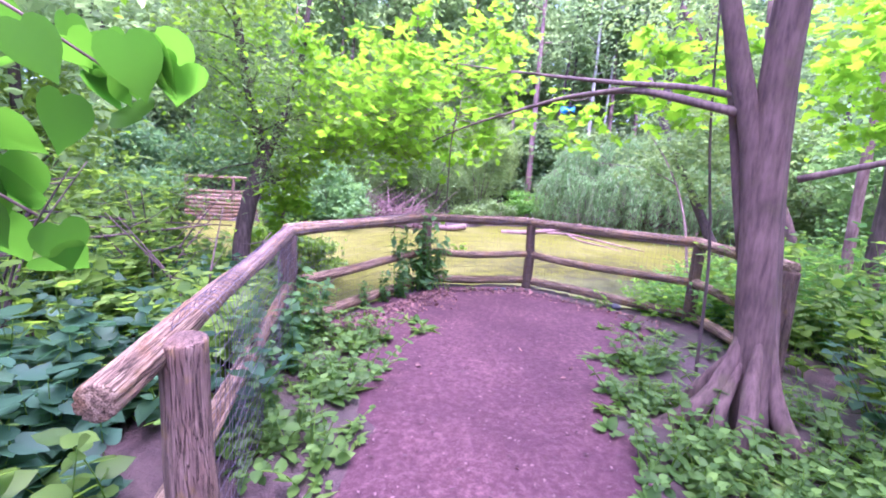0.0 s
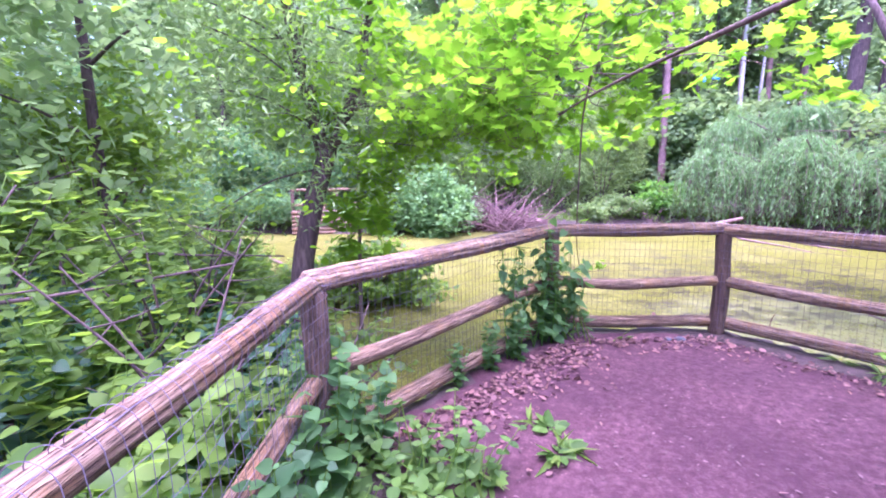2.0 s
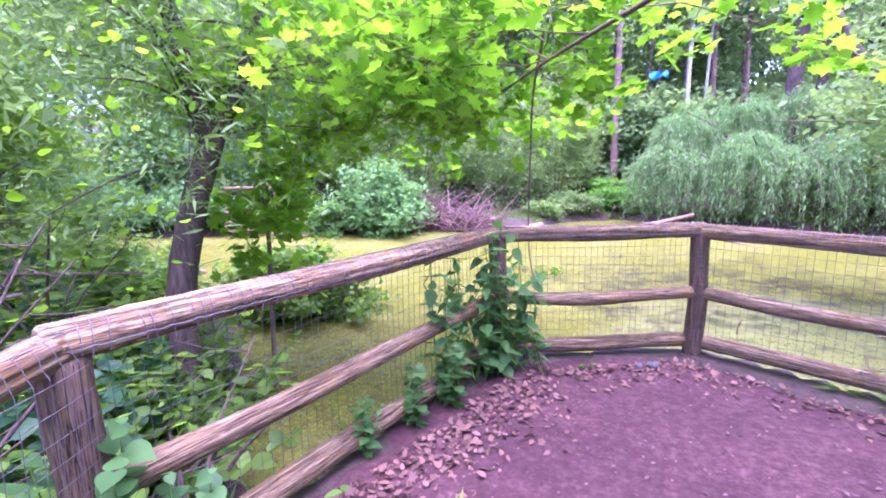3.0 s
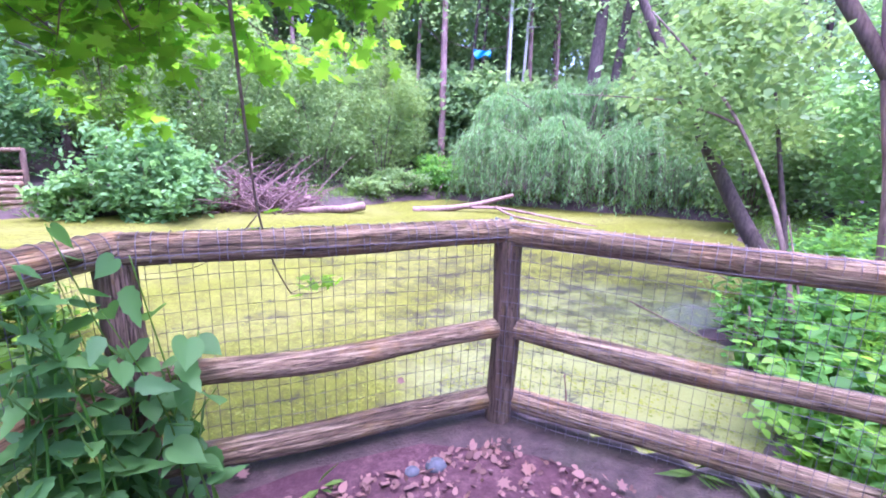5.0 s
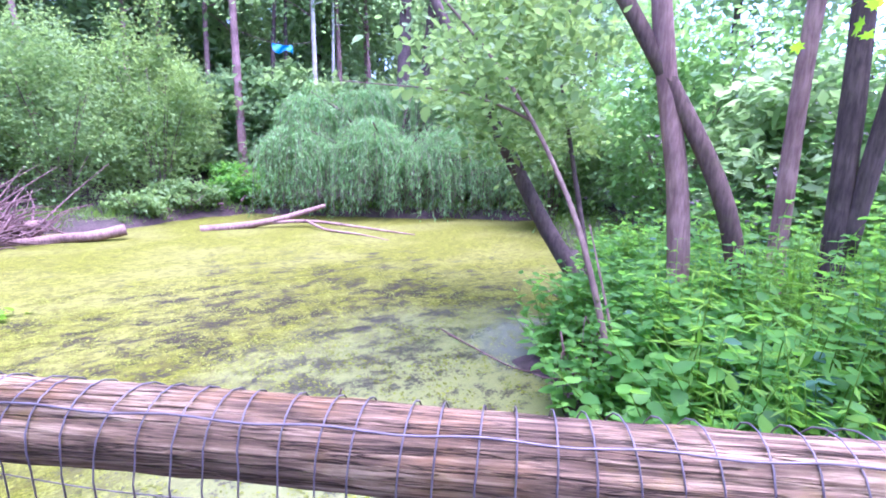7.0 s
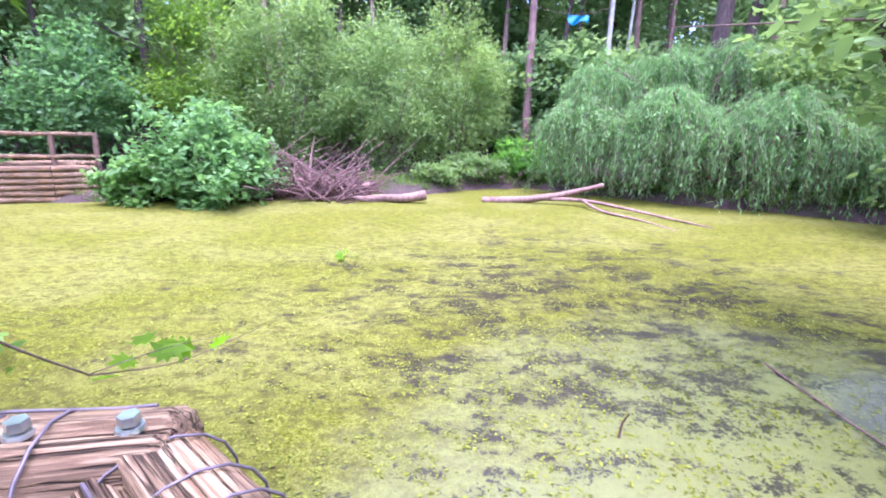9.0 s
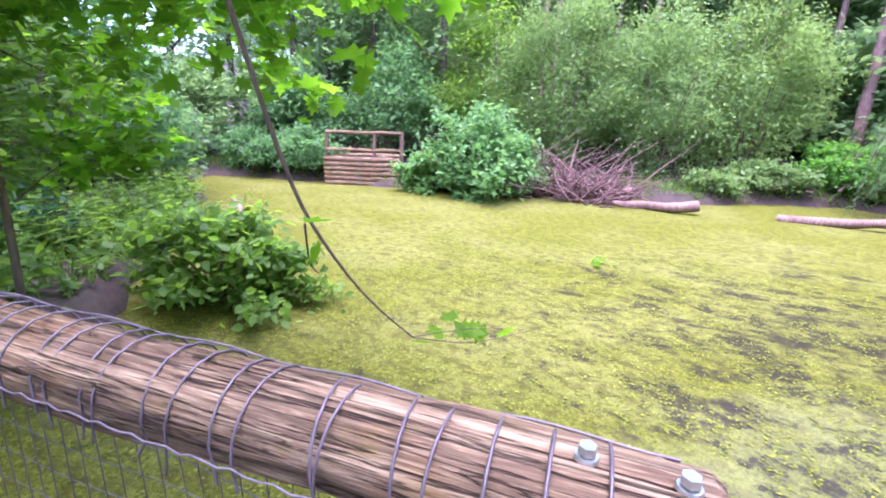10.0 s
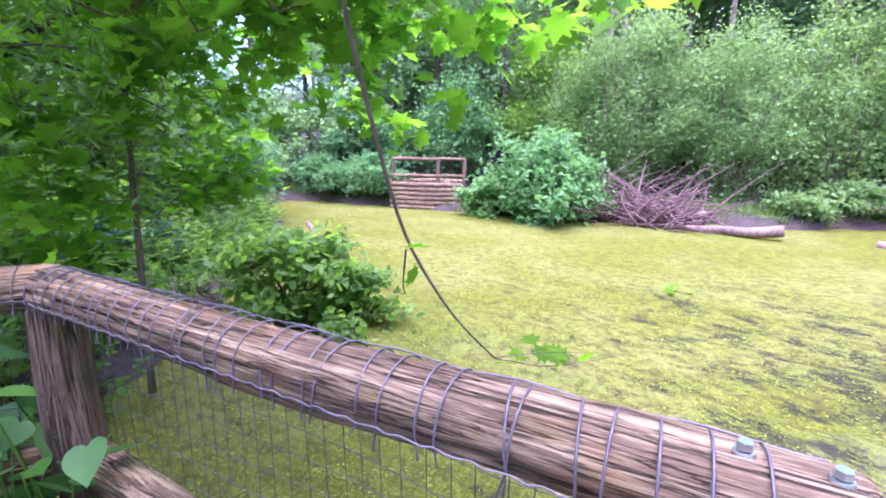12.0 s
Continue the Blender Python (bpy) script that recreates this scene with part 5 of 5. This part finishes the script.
# plants growing through the fence between the first two posts
sow(nettle(0.75, 8, LEAF_VINE, 0.12, "leafy nettle growing through the fence", "fence_nettle", "heart", 0.1), [(-1.3, 3.3, 0.9), (-1.22, 2.9, 0.8), (-1.35, 2.5, 0.9), (-1.5, 3.6, 1.0), (-1.25, 3.75, 0.75), (-1.18, 2.2, 0.7), (-0.75, 5.0, 0.55), (-0.55, 5.25, 0.6), (-0.95, 4.7, 0.45)], "nettles growing through the fence")

# broad-leaved branch close to the start of the path
bough = thing("broad_leaf_branch", (-1.62, 0.4, 1.72), "overhanging branch with large fresh green leaves", "branch")
geo = Geo()
limb(geo, [(-2.6, 0.6, 2.3), (-1.5, 0.75, 2.05), (-1.0, 0.88, 1.93), (-0.75, 1.05, 1.74)], 0.014, 0.003, 16, 6)
limb(geo, [(-2.6, 0.6, 2.1), (-1.5, 0.72, 1.85), (-1.05, 0.85, 1.62), (-0.88, 0.98, 1.45)], 0.012, 0.003, 16, 6)
limb(geo, [(-3.0, 0.5, -0.3), (-2.8, 0.6, 1.2), (-2.6, 0.6, 2.3)], 0.03, 0.014, 12, 8)
bough_stem = part("stem", geo, TWIG, bough)
big_leaf = Geo().leaves([(0, 0, 0)], 0.125, "heart", 0.02, along=[(0, 1, 0)], spread=0).mesh("leaf")
for k in range(110):
    f = rng.random() ** 0.7
    lo, hi = ((-2.0, 0.68, 2.15), (-0.62, 1.12, 1.72)) if k % 2 else ((-2.0, 0.66, 1.95), (-0.86, 1.0, 1.46))
    q = np.array(lo) * (1 - f) + np.array(hi) * f + rng.normal(size=3) * np.array([0.06, 0.07, 0.06])
    part("leaf", big_leaf, LEAF_BIG, bough_stem, "", Matrix.Translation(q) @ Euler((-1.0 + 0.35 * rng.normal(), 0.4 * rng.normal(), 0.5 + 0.9 * rng.normal())).to_matrix().to_4x4() @ Matrix.Scale(0.7 + 0.5 * rng.random(), 4))
for ob in bough.children:
    ob.location += Vector((-0.04, -0.56, 0.04))
fix_parents(bough)

# broad-leaved plants below it
sow(nettle(0.75, 5, LEAF_TEAL_SHADE, 0.24, "large-leaved shrub beside the broken rail", "large_leaved_shrub", "heart", 0.3), [(-1.95, 1.5, 0.8), (-2.1, 1.9, 0.9), (-1.9, 1.15, 0.8), (-2.3, 1.3, 1.0), (-2.5, 1.8, 1.0), (-2.0, 2.3, 0.8)], "large-leaved shrubs")

# taller growth behind the large tree
sow(nettle(1.1, 11, LEAF_MID, 0.12, "leafy bush growing behind the large tree", "leafy_bush", "ovate", 0.3), inside(36, [(2.6, 1.2), (2.7, 2.6), (3.2, 3.6), (3.3, 4.6), (4.6, 5.0), (5.0, 2.0), (4.0, 0.6)], 0.0), "bushes behind the large tree")


def stone(x, y, r, label):
    bm = bmesh.new()
    bmesh.ops.create_icosphere(bm, subdivisions=3, radius=r)
    for v in bm.verts:
        n = noise.noise(v.co * 9 / (r * 20) + Vector((x, y, 0)))
        v.co *= 1 + 0.35 * n
        v.co.z *= 0.5
    me = bpy.data.meshes.new("stone")
    bm.to_mesh(me)
    bm.free()
    place(me, "stone", STONE, label, "stone", at=(x, y, 0.02 + r * 0.15))


stone(2.37, 5.38, 0.075, "grey stone lying by the bottom rail")
stone(0.91, 6.0, 0.05, "small dark stone lying under the fence")
stone(0.8, 5.98, 0.035, "small dark stone lying under the fence")


def shore_strip(n, lo, hi, keep):
    """Places along the pond's edge, lo to hi metres outside it."""
    got = []
    while len(got) < n:
        q = np.stack([-17 + rng.random(6000) * 32, 3.5 + rng.random(6000) * 21], 1)
        d = signed(q[:, 0], q[:, 1], POND)
        ok = (d > lo) & (d < hi) & (signed(q[:, 0], q[:, 1], DECK) > 0.35) & keep(q[:, 0], q[:, 1])
        got += [tuple(v) for v in q[ok]]
    return np.array(got[:n])


q = shore_strip(15000, -0.15, 1.6, lambda x, y: x > -99)
q = np.column_stack([q, height(q[:, 0], q[:, 1]) - 0.02])
a = rng.random(len(q)) * 6.28
up = np.stack([0.5 * np.cos(a), 0.5 * np.sin(a), np.full(len(q), 1.0)], 1)
place(Geo().leaves(q, 0.34, "blade", 1.2, along=up), "bank_grass", GRASS, "rough grass fringing the pond's banks", "grass", "stuff")
q = shore_strip(210, -0.22, 1.0, lambda x, y: (x > 3.1) & (x < 9) & (y < 11))
sow(nettle(0.5, 7, LEAF_NETTLE, 0.12, "bright leafy plant at the water's edge", "waterside_plant", "ovate", 0.22), [(x, y, 0.7 + 0.6 * rng.random()) for x, y in q], "waterside plants")
q = shore_strip(60, -0.1, 0.8, lambda x, y: (x < -1.9) & (x > -9) & (y < 12))
sow(nettle(0.6, 8, LEAF_MID, 0.12, "leafy plant leaning over the water's edge", "waterside_herb", "ovate", 0.3), [(x, y, 0.7 + 0.6 * rng.random()) for x, y in q], "waterside herbs")

sow(nettle(0.5, 7, LEAF_NETTLE, 0.11, "leafy plant rooted just outside the fence", "fence_side_plant", "ovate", 0.2),
    [(2.9, 5.25, 0.9), (3.1, 5.15, 1.0), (3.2, 5.4, 1.1), (2.78, 5.4, 0.7), (3.25, 4.9, 1.1), (3.3, 5.65, 1.1), (3.45, 5.9, 1.0), (3.0, 5.5, 0.8), (3.4, 5.3, 1.2), (2.62, 5.52, 0.6)], "plants outside the fence")

# nettles with hanging seed strings by the second post
seeds = thing("flowering_nettle", (-0.5, 5.45, 0), "tall nettle with hanging yellow-green seed strings by the post", "plant")
for k in range(9):
    geo, lv, st = Geo(), Geo(), Geo()
    b = np.array([-0.62 + 0.045 * k + 0.04 * rng.normal(), 5.27 + 0.06 * k + 0.05 * rng.normal(), 0.0])
    e = b + np.array([0.08 * rng.normal(), 0.08 * rng.normal(), 0.75 + 0.4 * rng.random()])
    p = limb(geo, [b, (b + e) / 2 + 0.03 * rng.normal(size=3), e], 0.006, 0.003, 12, 5)
    for j in range(2, 12):
        c = j * 1.57 + k
        d = np.array([[math.cos(c), math.sin(c), -0.2], [-math.cos(c), -math.sin(c), -0.2]])
        lv.leaves(np.tile(p[j], (2, 1)), 0.15 - 0.006 * j, "nettle", 0.3, along=d, droop=0.35)
        if j > 5:
            h = p[j] + d[0] * 0.03
            st.tube(np.array([h, h + np.array([0.02 * rng.normal(), 0.02 * rng.normal(), -0.05]), h + np.array([0.03 * rng.normal(), 0.03 * rng.normal(), -0.11])]), 0.003, 4, 0.3)
    stalk = part("stalk", geo, LEAF_NETTLE, seeds)
    part("foliage", lv, LEAF_VINE, seeds)
    part("seed_string", st, LEAF_WEED, seeds, "hanging yellow-green seed string")["kind"] = "stuff"
fix_parents(seeds)


# wood chips and crumbs trodden into the dirt
n = 2600
q = np.stack([-0.9 + rng.random(n) * 3.4, 0.2 + rng.random(n) * 5.9], 1)
q = q[signed(q[:, 0], q[:, 1], np.array([(-0.4, 0), (-0.5, 1.9), (-0.66, 3.3), (-1.2, 3.9), (-0.3, 5.65), (1.25, 6.1), (2.65, 4.7), (1.8, 3.7), (1.15, 2.4), (1.05, 0)])) < -0.03]
place(Geo().leaves(np.column_stack([q, np.full(len(q), 0.027)]), 0.022, "diamond", 0.15, spread=0.5), "wood_chips", CHIP, "small wood chips and crumbs trodden into the dirt", "wood chips", "stuff")
f = rng.random((750, 1))
a = np.array([-1.3, 3.85]) * (1 - f) + np.array([-0.15, 5.72]) * f + np.array([0.3, -0.2]) * abs(rng.normal(size=(750, 1))) * 0.6
f = rng.random((260, 1))
b = np.array([-0.1, 5.8]) * (1 - f) + np.array([1.3, 6.15]) * f + np.array([0.05, -0.2]) * abs(rng.normal(size=(260, 1))) * 0.6
f = rng.random((200, 1))
c = np.array([1.4, 6.02]) * (1 - f) + np.array([2.8, 4.75]) * f + np.array([-0.15, -0.15]) * abs(rng.normal(size=(200, 1))) * 0.8
q = np.concatenate([a, b, c])
place(Geo().leaves(np.column_stack([q, 0.024 + 0.014 * rng.random(len(q))]), 0.034, "ovate", 0.4, spread=0.35), "fallen_leaves", DRY_LEAF, "drift of brown dead leaves along the fence", "leaf litter", "stuff")


def bare_shrub(x, y, tall, n, label):
    t = thing("bare_shrub", (x, y, float(height(x, y)) - 0.05), label, "shrub")
    for k in range(n):
        a = k * 2.4 + rng.random()
        geo = Geo()
        e = np.array([math.cos(a) * 0.7, math.sin(a) * 0.7, tall * (0.6 + 0.5 * rng.random())])
        p = limb(geo, [(0, 0, 0), e * np.array([0.3, 0.3, 0.55]), e], 0.016, 0.005, 12, 6)
        for j in range(4, 12, 2):
            d = unit(rng.normal(size=3)) * np.array([1, 1, 0.5])
            limb(geo, [p[j], p[j] + d * 0.25, p[j] + d * 0.45 + np.array([0, 0, 0.06])], 0.006, 0.002, 6, 4)
        part("branch", geo, BARK_DARK, t)


for x, y, h in [(-1.9, 4.5, 0.9), (-2.3, 3.6, 1.3), (-3.2, 4.3, 1.8), (-4.0, 5.6, 1.6), (-3.6, 2.9, 1.7), (-5.0, 4.2, 1.8)]:
    bare_shrub(x, y, h, 5, "bare dark shrub stems in the undergrowth")
for k, (p0, p1) in enumerate([((-4.6, 3.2, 0.75), (-2.6, 4.4, 0.95)), ((-5.5, 5.2, 0.9), (-2.9, 5.5, 0.8))]):
    g2 = Geo()
    limb(g2, [(p0[0], p0[1], -0.35), (p0[0] + 0.1, p0[1], 0.3), p0, bent(p0, p1, 3, 0.05)[1], p1], 0.025, 0.008, 24, 7)
    place(g2, "dead_stem", BARK_DARK, "dark dead stem arching through the undergrowth", "branch")

# sticks lying in the near water
for k, pts in enumerate([[(0.1, 7.0, W + 0.01), (0.5, 6.95, W + 0.04), (0.9, 7.15, W + 0.01)], [(2.78, 8.6, W - 0.05), (2.8, 8.62, W + 0.1), (2.83, 8.6, W + 0.2)], [(4.51, 9.69, W), (4.48, 9.09, W + 0.03), (4.52, 8.6, W + 0.02), (4.55, 8.27, W + 0.02), (4.9, 8.12, W + 0.06), (5.2, 7.95, W + 0.12)],
                         [(7.12, 10.89, W), (6.73, 9.87, W + 0.03), (6.42, 8.98, W + 0.05), (6.07, 8.38, W + 0.06), (5.9, 8.1, W + 0.15)], [(3.85, 7.98, W + 0.02), (3.62, 7.62, W + 0.02)], [(3.4, 7.57, W + 0.01), (3.8, 7.63, W + 0.02)], [(2.2, 7.2, W - 0.05), (2.25, 7.25, W + 0.12), (2.24, 7.3, W + 0.3)]]):
    g2 = Geo()
    limb(g2, pts, 0.01, 0.005, 16, 6, 0.05)
    place(g2, "stick", BRUSH, "thin dead stick in the pond", "stick")


# duckweed fronds that can be told apart in the near water
n = 60000
q = np.stack([-3.5 + rng.random(n) * 9.5, 5.6 + rng.random(n) ** 1.5 * 8.0], 1)
patch = np.array([noise.noise(Vector((x * 2.1, y * 2.1, 0.0))) + 0.7 * noise.noise(Vector((x * 6.5, y * 6.5, 3.0))) for x, y in q])
q = q[(signed(q[:, 0], q[:, 1], POND) < -0.05) & (patch > -0.12)]
place(Geo().leaves(np.column_stack([q, WATER + 0.004 + 0.004 * rng.random(len(q))]), 0.026, "diamond", 0.12, spread=0.4), "duckweed", FROND, "loose duckweed fronds floating on the pond", "duckweed", "stuff")

# bright upright herbs of the right bank
sow(nettle(0.95, 15, LEAF_HERB, 0.14, "upright bright green herb with narrow leaves", "upright_herb", "lance", 0.12), inside(75, [(3.4, 5.2), (3.5, 6.0), (4.5, 6.9), (6.4, 8.6), (8.0, 9.4), (8.5, 6.0), (5.5, 4.2)]), "upright herbs of the right bank")
sow(nettle(0.5, 9, LEAF_HERB, 0.11, "low bright herb rooted at the water's edge", "bank_herb", "ovate", 0.22), inside(34, [(2.75, 5.0), (2.75, 5.9), (3.3, 6.5), (3.6, 5.6), (3.4, 4.9)]), "low herbs at the water's edge")


# a floating sprig of yellow-green leaves
sprig = thing("leaf_sprig", (0.0, 12.8, WATER), "small sprig of yellow-green leaves floating on the duckweed", "leaves")
for k in range(9):
    part("leaf", leaf_mesh, LEAF_MAPLE, sprig, "", Matrix.Translation((0.09 * rng.normal(), 0.09 * rng.normal(), 0.02 + 0.05 * rng.random())) @ Euler((0.3 * rng.normal(), 0.3 * rng.normal(), rng.random() * 6)).to_matrix().to_4x4())
